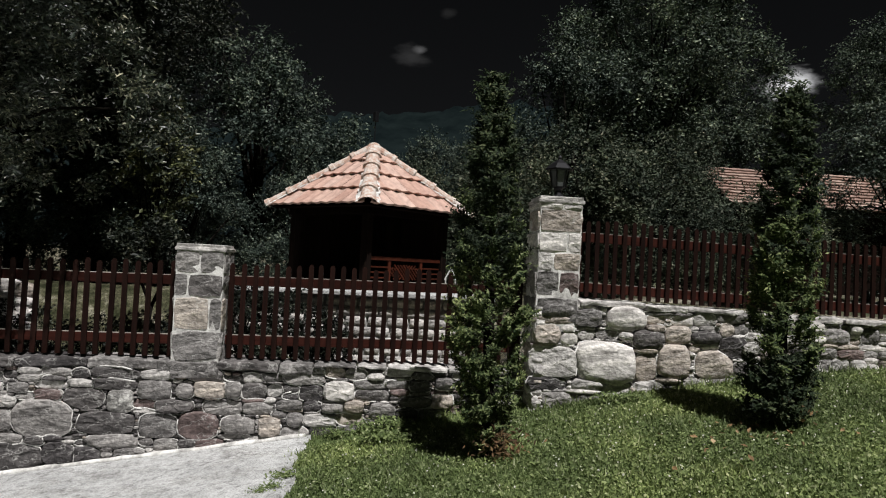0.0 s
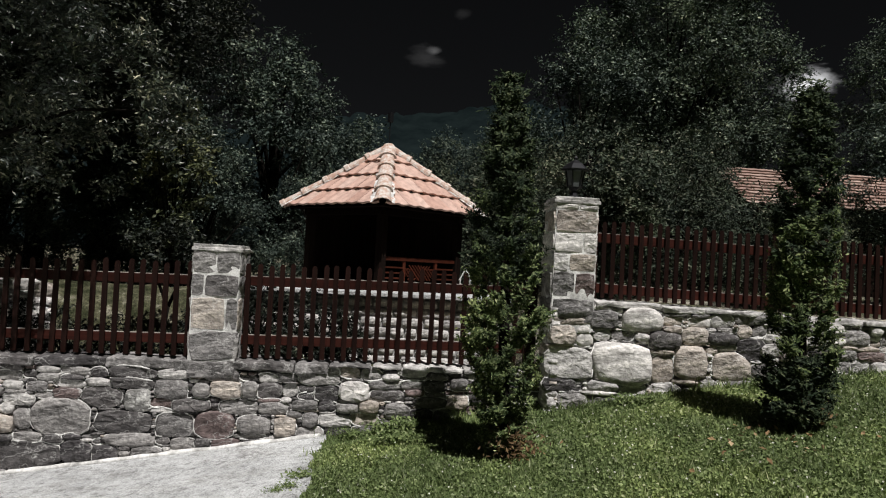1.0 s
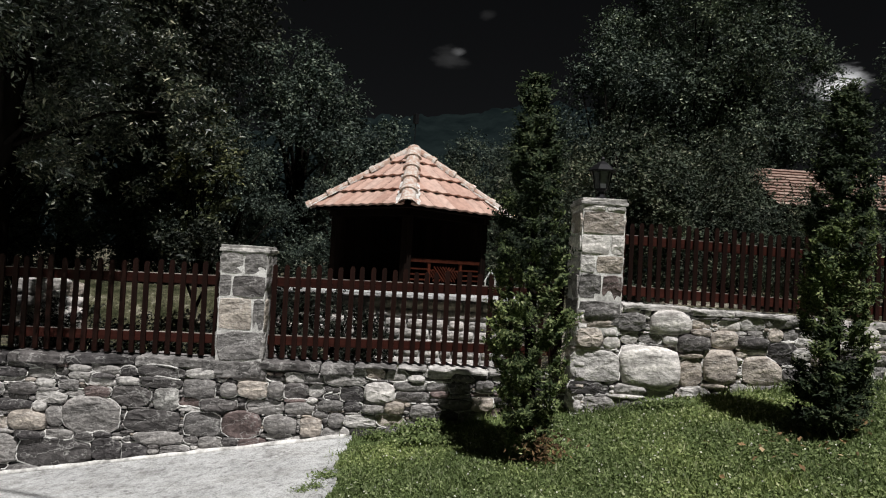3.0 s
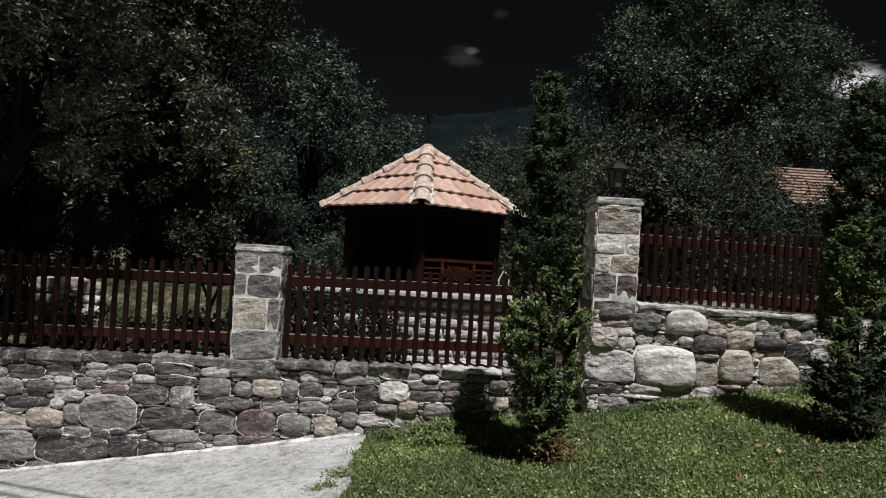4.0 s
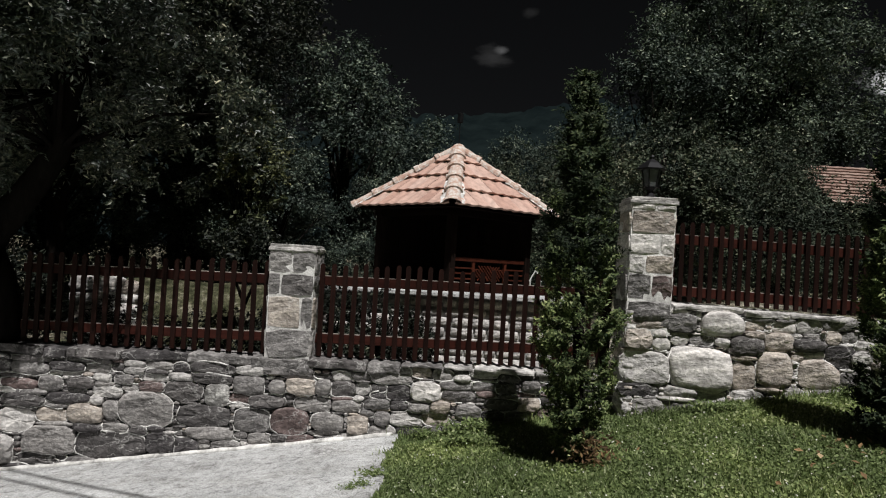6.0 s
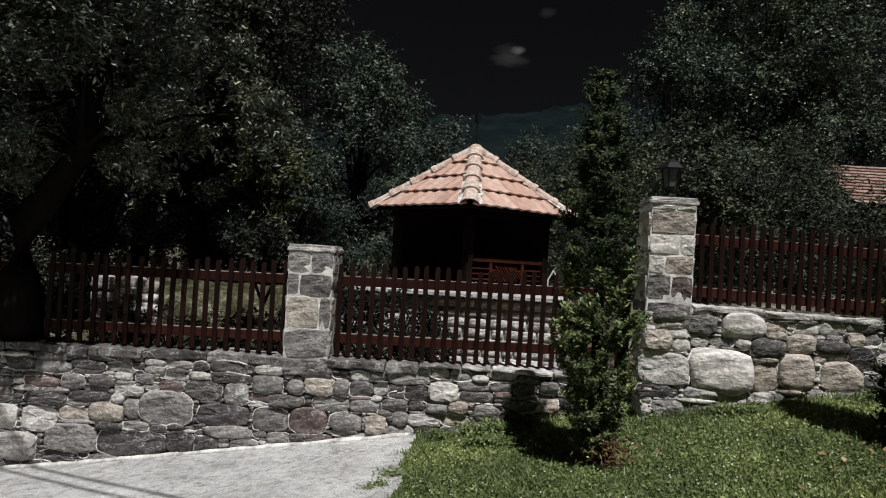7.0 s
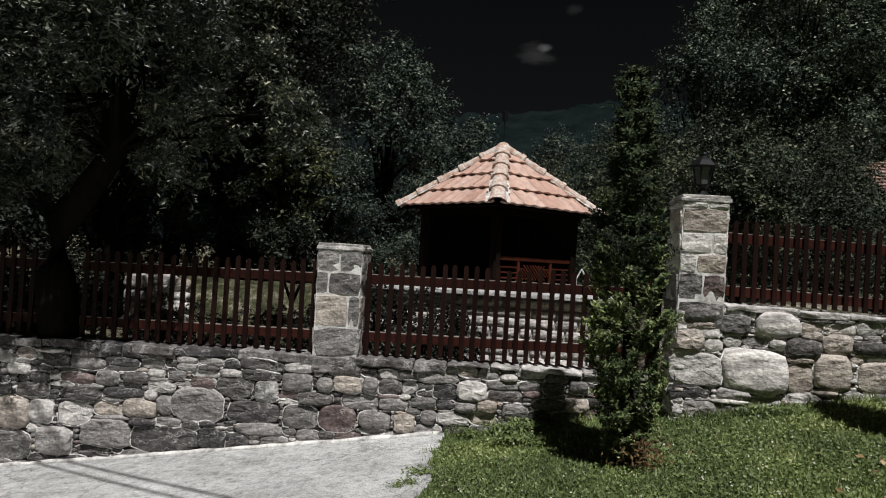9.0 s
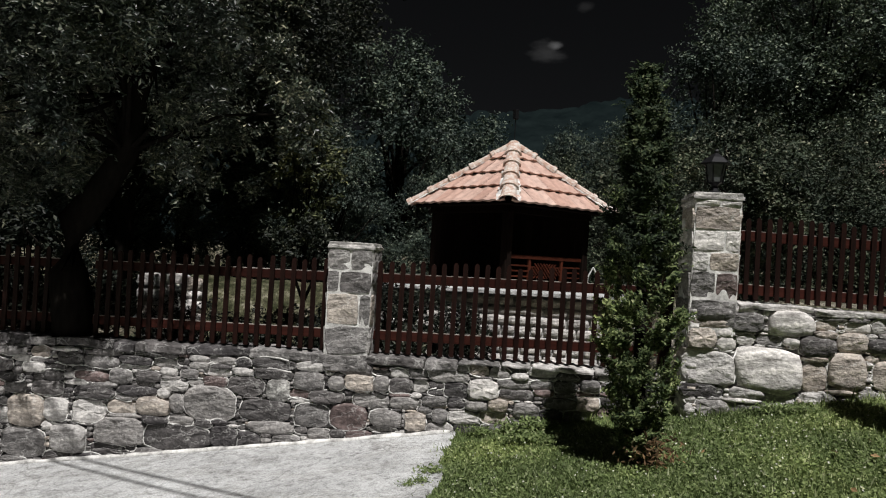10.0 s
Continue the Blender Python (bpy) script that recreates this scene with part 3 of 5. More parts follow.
stones = pack(rng, -5.1, 1.38, -0.75, 0.85, LOW_END + MIDDLE + HIGH_END + BY_CONIFER, lambda x: float(ground_z(x, 6)) - 0.06, lambda x: coping_z(x) - (0.085 if x < -0.45 else 0.035), SLABS, "DDDDDMMMPPTB")
lay_stones(rng, stones, wall_left, pose(0, 6.03, 0), (0.014, 0.066), ridges=230)


def coping(x0, x1, y0, y1, top, parent, tones, thick=0.075):
    x = x0
    while x < x1 - 0.1:
        w = min(rng.uniform(0.16, 0.6), x1 - x)
        bm = bmesh.new()
        y = y0 + rng.uniform(-0.02, 0.015)
        box(bm, -w / 2 + 0.006, w / 2 - 0.006, y, y1, -thick + rng.uniform(-0.012, 0.012), 0, 0.012)
        bmesh.ops.subdivide_edges(bm, edges=[e for e in bm.edges if e.calc_length() > 0.2], cuts=4)
        for v in bm.verts:
            v.co += Vector((0.3, 1, 0.7)) * 0.028 * noise.noise((v.co.x * 9 + x * 5, v.co.y * 9, v.co.z * 9))
        ob = part("coping_stone", bm, TONES[rng.choice(tones)], parent)
        ob.matrix_world = pose(x + w / 2, 0, top(x + w / 2) + rng.uniform(-0.006, 0.006), 0, rng.uniform(-0.8, 0.8), 0)
        x += w


coping(-6.6, -0.45, 5.99, 6.38, coping_z, wall_left, "DDMMM")
coping(-0.45, 1.38, 5.985, 6.38, coping_z, wall_left, "PPMP", 0.032)

wall_right = wall_core("wall_right", 1.38, 12.0, 5.775, 6.1, lambda x: float(ground_z(x, 5.7)) - 0.4, lambda x: right_coping_z(x) - 0.05, "retaining wall of large pale field stones in mortar")
NEAR_PILLAR = [
    ("D", 1.49, 0.77, 0.30, 0.09), ("P", 1.81, 0.77, 0.26, 0.08), ("P", 1.33, 0.69, 0.23, 0.06), ("M", 1.56, 0.64, 0.24, 0.12), ("M", 1.80, 0.65, 0.24, 0.07), ("P", 1.30, 0.61, 0.22, 0.09),
    ("M", 1.80, 1.32, 0.23, 0.14), ("W", 2.12, 1.32, 0.33, 0.16), ("T", 1.47, 1.18, 0.18, 0.16), ("W", 1.65, 1.14, 0.13, 0.11), ("P", 1.79, 1.18, 0.13, 0.08), ("M", 1.96, 1.19, 0.18, 0.08),
    ("P", 2.12, 1.19, 0.13, 0.07), ("P", 1.55, 0.95, 0.34, 0.25), ("W", 1.97, 0.96, 0.47, 0.33),
]
MIDWAY = [
    ("T", 2.38, 1.33, 0.16, 0.08), ("T", 2.38, 1.26, 0.16, 0.06), ("W", 2.61, 1.33, 0.19, 0.09), ("P", 2.81, 1.34, 0.19, 0.09), ("M", 3.03, 1.38, 0.25, 0.09), ("T", 3.00, 1.27, 0.12, 0.11),
    ("M", 3.13, 1.28, 0.12, 0.11), ("D", 2.32, 1.17, 0.26, 0.15), ("T", 2.57, 1.21, 0.22, 0.14), ("D", 2.81, 1.20, 0.24, 0.11), ("D", 3.07, 1.12, 0.25, 0.18), ("T", 2.31, 0.94, 0.18, 0.23),
    ("T", 2.55, 0.99, 0.27, 0.27), ("T", 2.73, 1.10, 0.09, 0.07), ("T", 2.90, 0.98, 0.33, 0.24), ("P", 2.35, 0.75, 0.25, 0.11), ("M", 2.98, 0.83, 0.23, 0.06), ("P", 2.70, 0.81, 0.17, 0.10),
]
FAR_END = [
    ("M", 3.98, 1.26, 0.22, 0.14), ("M", 4.28, 1.27, 0.16, 0.14), ("D", 3.64, 1.12, 0.18, 0.09), ("M", 3.90, 1.12, 0.15, 0.08), ("B", 4.12, 1.11, 0.23, 0.07), ("M", 4.30, 1.12, 0.13, 0.07),
    ("P", 4.02, 1.01, 0.16, 0.12), ("P", 4.18, 1.01, 0.13, 0.12), ("M", 3.89, 1.02, 0.09, 0.09), ("P", 3.27, 1.22, 0.20, 0.08), ("P", 3.20, 1.13, 0.20, 0.10),
]
stones = pack(rng, 1.36, 6.4, 0.45, 1.55, NEAR_PILLAR + MIDWAY + FAR_END, lambda x: float(ground_z(x, 5.7)) - 0.06, lambda x: right_coping_z(x) - 0.05, SLABS, "MMPPPPTTW")
lay_stones(rng, stones, wall_right, pose(0, 5.75, 0), (0.022, 0.075), ridges=190)
coping(1.72, 6.4, 5.69, 6.1, right_coping_z, wall_right, "MPPT", 0.045)
# the short flank of the right wall, beside the lower fence
flank = pack(rng, 5.76, 6.08, 0.4, 1.45, [], lambda y: 0.45, lambda y: 1.45, SLABS[:3], "MPT")
lay_stones(rng, flank, wall_right, pose(1.375, 0, 0) @ Matrix(((0, 1, 0, 0), (1, 0, 0, 0), (0, 0, 1, 0), (0, 0, 0, 1))) @ Matrix.Diagonal((1, 1, 1, 1)), (0.02, 0.035))


def pillar(name, x0, x1, y0, y1, z0, z1, courses, label):
    """A square masonry pillar: a mortar core, blocks in courses on its faces, and cap slabs."""
    ob = empty(name, ((x0 + x1) / 2, (y0 + y1) / 2, z0))
    bm = box(bmesh.new(), x0 + 0.004, x1 - 0.004, y0 + 0.004, y1 - 0.004, z0, z1 - 0.03)
    core = part("core", bm, POINTING, ob)
    core.matrix_world = Matrix()
    z = z1 - 0.055
    for height, cuts, tones in courses:
        for face, (length, m) in enumerate((
            (x1 - x0, pose(x0, y0 + 0.026, 0)),
            (y1 - y0, pose(x0 + 0.026, y1, 0, 0, 0, -90)),
            (y1 - y0, pose(x1 - 0.026, y0, 0, 0, 0, 90)),
            (x1 - x0, pose(x1, y1 - 0.026, 0, 0, 0, 180)),
        )):
            edges = [0] + [c * length for c in (cuts if face == 0 else (rng.choice(([], [0.45], [0.6]))))] + [length]
            for i, (a, c) in enumerate(zip(edges, edges[1:])):
                rough = 1 if tones.islower() else 0.7
                me = shape("block", *stone_mesh(rng, c - a - 0.009, height - 0.015, 0.03, rng.uniform(5, 13), rough), TONES[tones[i % len(tones)].upper()], False)
                s = new("block", me)
                s.parent = ob
                s.matrix_world = m @ pose((a + c) / 2, 0, z - height / 2, 0, rng.uniform(-1, 1), 0)
        z -= height
    for i, (out, lo, hi) in enumerate(((0.012, 0.055, 0.026), (0.0, 0.03, 0.0))):
        bm = box(bmesh.new(), x0 - out, x1 + out, y0 - out, y1 + out, z1 - lo, z1 - hi, 0.006)
        bmesh.ops.subdivide_edges(bm, edges=[e for e in bm.edges if e.calc_length() > 0.2], cuts=4)
        for v in bm.verts:
            v.co += Vector((1, 1, 0.5)) * 0.012 * noise.noise((v.co.x * 11 + i, v.co.y * 11, v.co.z * 15))
        part("cap_slab", bm, TONES["P"], ob).matrix_world = Matrix()
    return tagged(ob, label, "pillar", "stone pillars of the fence")


pillar("stone_pillar", -1.61, -1.22, 5.985, 6.375, 0.7, 1.76, [(0.19, [0.5], "MM"), (0.19, [0.27], "MD"), (0.28, [0.74], "TM"), (0.25, [], "m"), (0.15, [], "m")], "short grey stone pillar dividing the red-brown picket fence")
pillar("stone_pillar", 1.345, 1.705, 5.71, 6.13, 1.2, 2.31, [(0.05, [0.55], "WP"), (0.19, [], "T"), (0.165, [0.68], "WW"), (0.155, [0.36], "PT"), (0.215, [0.52], "MB"), (0.21, [], "M")], "tall pale stone pillar carrying a black lantern")


# ---- fences ----
def picket_mesh(height, w=0.05, t=0.02):
    bm = bmesh.new()
    prof = [(-w / 2, 0), (w / 2, 0), (w / 2, height - 0.022), (w * 0.28, height - 0.004), (0, height), (-w * 0.28, height - 0.004), (-w / 2, height - 0.022)]
    front = [bm.verts.new((x, -t / 2, z)) for x, z in prof]
    back = [bm.verts.new((x, t / 2, z)) for x, z in prof]
    bm.faces.new(front)
    bm.faces.new(back[::-1])
    for i in range(len(prof)):
        j = (i + 1) % len(prof)
        bm.faces.new((front[j], front[i], back[i], back[j]))
    bmesh.ops.recalc_face_normals(bm, faces=bm.faces)
    me = bpy.data.meshes.new("picket")
    bm.to_mesh(me)
    bm.free()
    me.materials.append(FENCE)
    return me


def fence_panel(x0, x1, y, foot, height, pitch, rails, label, skip=(), w=0.041, post=0.0):
    """Pickets on two rails that follow the coping below them."""
    ob = empty("picket_fence", ((x0 + x1) / 2, y, foot((x0 + x1) / 2)))
    lean = -math.degrees(math.atan2(foot(x1) - foot(x0), x1 - x0))
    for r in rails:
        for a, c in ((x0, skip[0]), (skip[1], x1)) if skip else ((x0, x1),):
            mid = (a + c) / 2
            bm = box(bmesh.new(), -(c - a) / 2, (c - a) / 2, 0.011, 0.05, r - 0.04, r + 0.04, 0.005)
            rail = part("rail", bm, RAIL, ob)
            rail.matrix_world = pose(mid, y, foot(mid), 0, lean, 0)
            # a thin pale strip paints the sunlight on the rail's worn top
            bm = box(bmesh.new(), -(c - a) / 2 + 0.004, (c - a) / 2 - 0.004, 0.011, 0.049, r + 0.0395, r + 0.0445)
            part("worn_edge", bm, LIT_EDGE, rail, "pale strip painted as the sunlit, worn upper edge").matrix_world = pose(mid, y, foot(mid), 0, lean, 0)
    me = [picket_mesh(height + d, w) for d in (0, 0.012, -0.01)]
    x = x0 + pitch * 0.45
    while x < x1 - 0.02:
        if not skip or not skip[0] - 0.02 < x < skip[1] + 0.02:
            p = new("picket", rng.choice(me))
            p.parent = ob
            p.matrix_world = pose(x + rng.uniform(-0.005, 0.005), y + rng.uniform(-0.003, 0.003), foot(x) + 0.02, rng.uniform(-0.7, 0.7), rng.uniform(-0.7, 0.7), rng.uniform(-2, 2))
        x += pitch
    if post:
        bm = box(bmesh.new(), post - 0.045, post + 0.045, y - 0.03, y + 0.06, foot(post), foot(post) + height - 0.02, 0.006)
        part("post", bm, FENCE, ob).matrix_world = Matrix()
    return tagged(ob, label, "fence", "picket fence panels")


TRUNK_X = -3.97
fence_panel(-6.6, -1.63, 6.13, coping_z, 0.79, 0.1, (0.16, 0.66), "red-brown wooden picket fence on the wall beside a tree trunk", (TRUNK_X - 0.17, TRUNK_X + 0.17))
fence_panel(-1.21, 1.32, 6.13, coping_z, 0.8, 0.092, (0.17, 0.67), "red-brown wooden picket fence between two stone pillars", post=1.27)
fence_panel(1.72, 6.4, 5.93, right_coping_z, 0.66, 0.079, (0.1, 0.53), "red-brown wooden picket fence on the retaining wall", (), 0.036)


# ---- lantern on the tall pillar ----
def lantern(x, y, z, size):
    ob = empty("post_lantern", (x, y, z))

    def ring(levels, sides=6):
        bm = bmesh.new()
        rows = [[bm.verts.new((math.cos(k * math.tau / sides) * r, math.sin(k * math.tau / sides) * r, h)) for k in range(sides)] for r, h in levels]
        for a, c in zip(rows, rows[1:]):
            for k in range(sides):
                bm.faces.new((a[k], a[(k + 1) % sides], c[(k + 1) % sides], c[k]))
        bm.faces.new(rows[0][::-1])
        bm.faces.new(rows[-1])
        return bm

    for name, bm, mat in (
        ("base", ring([(0.06, -0.01), (0.06, 0.012), (0.03, 0.03), (0.022, 0.06), (0.035, 0.075), (0.05, 0.085)]), IRON),
        ("glass_body", ring([(0.046, 0.088), (0.066, 0.21)]), FROST),
        ("roof", ring([(0.1, 0.205), (0.104, 0.215), (0.06, 0.255), (0.03, 0.275), (0.014, 0.285), (0.018, 0.3), (0.004, 0.315)]), IRON),
    ):
        part(name, bm, mat, ob).matrix_world = pose(x, y, z) @ Matrix.Scale(size, 4)
    for k in range(6):
        a = k * math.tau / 6
        bm = tube(bmesh.new(), [(math.cos(a) * 0.05, math.sin(a) * 0.05, 0.085), (math.cos(a) * 0.07, math.sin(a) * 0.07, 0.212)], [0.006, 0.006], 6)
        part("glazing_bar", bm, IRON, ob).matrix_world = pose(x, y, z) @ Matrix.Scale(size, 4)
    tagged(ob, "black iron lantern with milky panes on the pillar", "lantern")


lantern(1.545, 5.93, 2.312, 1.18)


# ---- gazebo ----
GX, GY, G_EAVE, G_APEX, G_HALF = -0.12, 11.6, 2.5, 3.53, 1.63


def gazebo_base():
    ob = empty("stone_base", (GX, GY, 0.2))
    x0, x1, y0, y1 = -2.0, 1.75, 9.75, 13.6
    part("core", box(bmesh.new(), x0, x1, y0 + 0.03, y1, 0.0, 1.2), MORTAR, ob).matrix_world = Matrix()
    bm = box(bmesh.new(), x0 - 0.04, x1 + 0.04, y0 - 0.13, y1 + 0.04, 1.215, 1.27, 0.01)
    tagged(part("slab", bm, CONCRETE, ob), "pale concrete slab").matrix_world = Matrix()
    z = 1.19
    while z > 0.3:
        h = rng.uniform(0.11, 0.15)
        x = x0
        while x < x1 - 0.05:
            w = min(rng.uniform(0.16, 0.34), x1 - x)
            block = new("stone", shape("stone", *stone_mesh(rng, w - 0.022, h - 0.022, 0.05, 9, 0.6), TONES[rng.choice("PPW")], True))
            block.parent = ob
            block.matrix_world = pose(x + w / 2, y0 + 0.035, z - h / 2)
            x += w
        z -= h
    tagged(ob, "pale squared stone base with a concrete slab under the gazebo", "plinth")


gazebo_base()


def gazebo():
    ob = empty("gazebo", (GX, GY, 1.27), 44)
    at = ob.matrix_world.copy()
    run = G_HALF / math.sqrt(2)
    rise = G_APEX - G_EAVE
    slope = math.hypot(run, rise)
    body = 1.19 / math.sqrt(2)
    e, top = G_EAVE - 1.27, G_EAVE - 1.27 + rise

    def add(name, bm, mat, label="", smooth=False, parent=None):
        p = part(name, bm, mat, parent or ob, label, smooth)
        p.matrix_world = at
        return p

    for sx in (-1, 1):
        for sy in (-1, 1):
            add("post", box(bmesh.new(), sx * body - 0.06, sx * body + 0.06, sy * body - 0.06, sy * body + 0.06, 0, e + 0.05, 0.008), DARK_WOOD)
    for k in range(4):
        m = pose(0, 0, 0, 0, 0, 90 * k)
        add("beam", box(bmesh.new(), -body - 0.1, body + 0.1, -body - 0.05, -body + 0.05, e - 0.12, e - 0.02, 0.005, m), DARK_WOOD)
    # boarded backs, and a boarded side towards the yard, added to darken the inside
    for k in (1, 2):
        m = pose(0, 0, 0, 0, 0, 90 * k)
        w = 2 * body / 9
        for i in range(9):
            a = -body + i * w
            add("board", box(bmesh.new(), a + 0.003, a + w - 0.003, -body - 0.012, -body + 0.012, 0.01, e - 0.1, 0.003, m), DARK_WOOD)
    # roof deck
    bm = bmesh.new()
    low = [bm.verts.new((sx * (run - 0.03), sy * (run - 0.03), e - 0.02)) for sx, sy in ((-1, -1), (1, -1), (1, 1), (-1, 1))]
    tip = bm.verts.new((0, 0, top - 0.06))
    for i in range(4):
        bm.faces.new((low[i], low[(i + 1) % 4], tip))
    bm.faces.new(low[::-1])
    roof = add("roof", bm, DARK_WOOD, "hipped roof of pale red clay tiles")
    # clay tiles, four courses a side
    courses, across = 4, 10
    step, width = slope / courses, 2 * run / across
    for k in range(4):
        side = at @ pose(0, 0, 0, 0, 0, 90 * k) @ Matrix.Translation((0, -run - 0.02, e)) @ Matrix.Rotation(math.atan2(rise, run), 4, "X")
        for c in range(courses):
            v0 = c * step - 0.02
            for i in range(across + 1):
                mid = -run + (i + 0.5 * ((c + 1) % 2)) * width
                if abs(mid) - width * 0.5 > run * (1 - (v0 + 0.02) / slope):
                    continue
                bm = bmesh.new()
                rows = []
                for v, lift in ((v0, 0.054), (v0 + step * 0.5, 0.034), (v0 + step * 1.04, 0.012)):
                    row = []
                    for j in range(9):
                        u = mid + (j / 8 - 0.5) * width
                        limit = max(run * (1 - max(v, 0) / slope), 0.0)
                        wave = 0.0085 * math.cos(j / 8 * math.tau)
                        row.append((max(-limit, min(limit, u)), min(v, slope), lift + wave))
                    rows.append([bm.verts.new(p) for p in row])
                lip = [bm.verts.new((p.co.x, p.co.y + 0.004, p.co.z - 0.034)) for p in rows[0]]
                for a, b2 in zip([lip] + rows, rows):
                    for j in range(8):
                        bm.faces.new((a[j], a[j + 1], b2[j + 1], b2[j]))
                t = part("tile", bm, TILE, roof)
                t.matrix_world = side @ pose(0, 0, rng.uniform(0, 0.004), rng.uniform(-0.4, 0.4), 0, rng.uniform(-0.3, 0.3))
    # ridge tiles up the four hips
    for sx, sy in ((-1, -1), (1, -1), (1, 1), (-1, 1)):
        a, c = Vector((sx * (run + 0.015), sy * (run + 0.015), e + 0.015)), Vector((0, 0, top + 0.03))
        side_v = Vector((-sy, sx, 0)).normalized()
        bm = bmesh.new()
        rows = []
        for i in range(31):
            m0 = a.lerp(c, 0.035 + 0.965 * i / 30)
            row = []
            for u in (-1, -0.6, 0, 0.6, 1):
                w = 0.175 + 0.05 * noise.noise((i * 0.9, u * 3, sx + 2 * sy))
                drop = 0.075 * abs(u) + 0.02 * noise.noise((i * 0.7, u * 5, 8))
                row.append(bm.verts.new(m0 + side_v * u * w * (1 - 0.5 * i / 30) + Vector((0, 0, 0.035 - drop))))
            rows.append(row)
        for lo, hi in zip(rows, rows[1:]):
            for j in range(4):
                bm.faces.new((lo[j], lo[j + 1], hi[j + 1], hi[j]))
        add("mortar_bed", bm, POINTING, "pale rough mortar bed under the ridge tiles", False, roof)
        for i in range(5):
            p, q = a.lerp(c, i / 5 - 0.01), a.lerp(c, (i + 1) / 5 + 0.015)
            d = (q - p).normalized()
            side_v = Vector((-sy, sx, 0)).normalized()
            up = d.cross(side_v)
            up = up if up.z > 0 else -up
            bm = bmesh.new()
            rings = []
            for s, r in ((p, 0.142), (p.lerp(q, 0.16), 0.14), (p.lerp(q, 0.19), 0.122), (q, 0.104)):
                for thick in (0,):
                    rings.append([bm.verts.new(s + side_v * math.cos(t) * r + up * (math.sin(t) * r * 0.75 - 0.015)) for t in np.linspace(-0.15, math.pi + 0.15, 9)])
            for lo, hi in zip(rings, rings[1:]):
                for j in range(8):
                    bm.faces.new((lo[j], lo[j + 1], hi[j + 1], hi[j]))
            if i:
                bm.faces.new(rings[0])
            add("ridge_tile", bm, RIDGE, "weathered ridge tile bedded in pale mortar", False, roof)
    # finial rod with a small block on the tip
    add("finial", tube(bmesh.new(), [(0, 0, top), (0, 0, top + 0.46)], [0.008, 0.008], 6), IRON)
    add("finial_block", box(bmesh.new(), -0.035, 0.035, -0.035, 0.035, top + 0.44, top + 0.6, 0.006), IRON)
    # railing with a lattice on the open side (local -y side faces right of the front corner)
    m = pose(0, 0, 0, 0, 0, 0)
    rail = add("railing", box(bmesh.new(), -body, body, -body - 0.03, -body + 0.03, 0.44, 0.5, 0.006, m), GAZEBO_WOOD, "red-brown carved railing")
    add("bottom_rail", box(bmesh.new(), -body, body, -body - 0.025, -body + 0.025, 0.05, 0.1, 0.005, m), GAZEBO_WOOD, "", False, rail)
    for z in (0.18, 0.26, 0.34):
        for a, c in ((-body, -body * 0.42), (body * 0.42, body)):
            add("slat", box(bmesh.new(), a, c, -body - 0.012, -body + 0.012, z - 0.012, z + 0.012, 0.003, m), GAZEBO_WOOD, "", False, rail)
    for x in (-0.42, 0.42):
        add("stile", box(bmesh.new(), x * body - 0.025, x * body + 0.025, -body - 0.02, -body + 0.02, 0.1, 0.44, 0.004, m), GAZEBO_WOOD, "", False, rail)
    for i in range(-5, 6):
        for s in (-1, 1):
            bm = bmesh.new()
            mm = pose(i * body * 0.076, -body + 0.006 * s, 0.27, 0, 45 * s, 0)
            box(bm, -0.011, 0.011, -0.008, 0.008, -0.16 if abs(i) < 3 else -0.09, 0.16 if abs(i) < 3 else 0.09, 0.002, mm)
            add("lattice_bar", bm, GAZEBO_WOOD, "", False, rail)
    tagged(ob, "small dark timber gazebo with a tiled pyramid roof", "gazebo")


gazebo()


# ---- low garden wall in the yard ----
def garden_wall():
    ob = empty("garden_wall", (-4.5, 9.1, 0.2))
    part("core", box(bmesh.new(), -4.9, -4.15, 9.04, 9.3, 0.1, 1.16), MORTAR, ob).matrix_world = Matrix()
    st = pack(rng, -4.92, -4.13, 0.3, 1.25, [], lambda x: 0.3, lambda x: 1.22 + 0.05 * noise.noise((x * 3, 0, 0)), [(0.2, 0.35, 0.1, 0.18, 200), (0.1, 0.25, 0.06, 0.12, 600)], "PPWT")
    lay_stones(rng, st, ob, pose(0, 9.05, 0), (0.04, 0.08))
    tagged(ob, "low pale dry stone wall in the yard behind the fence", "garden wall")


garden_wall()


def grass_bank():
    bm = bmesh.new()
    rows = []
    for y, k in ((9.3, 0.0), (9.6, 0.45), (10.0, 0.85), (10.5, 1.0), (11.2, 0.6), (12.0, 0.0)):
        row = []
        for x in np.arange(-5.4, -1.99, 0.1):
            fall = min(1.0, (x + 5.4) / 0.5, (-2.0 - x) / 0.7)
            row.append(bm.verts.new((x, y, 0.15 + k * (1.02 * max(fall, 0)) + 0.05 * noise.noise((x * 4, y * 4, 1)))))
        rows.append(row)
    for a, c in zip(rows, rows[1:]):
        for i in range(len(a) - 1):
            bm.faces.new((a[i], a[i + 1], c[i + 1], c[i]))
    tagged(part("grass_bank", bm, BANK, smooth=True), "sunlit dry grass bank in the yard", "bank", kind="structure")


grass_bank()


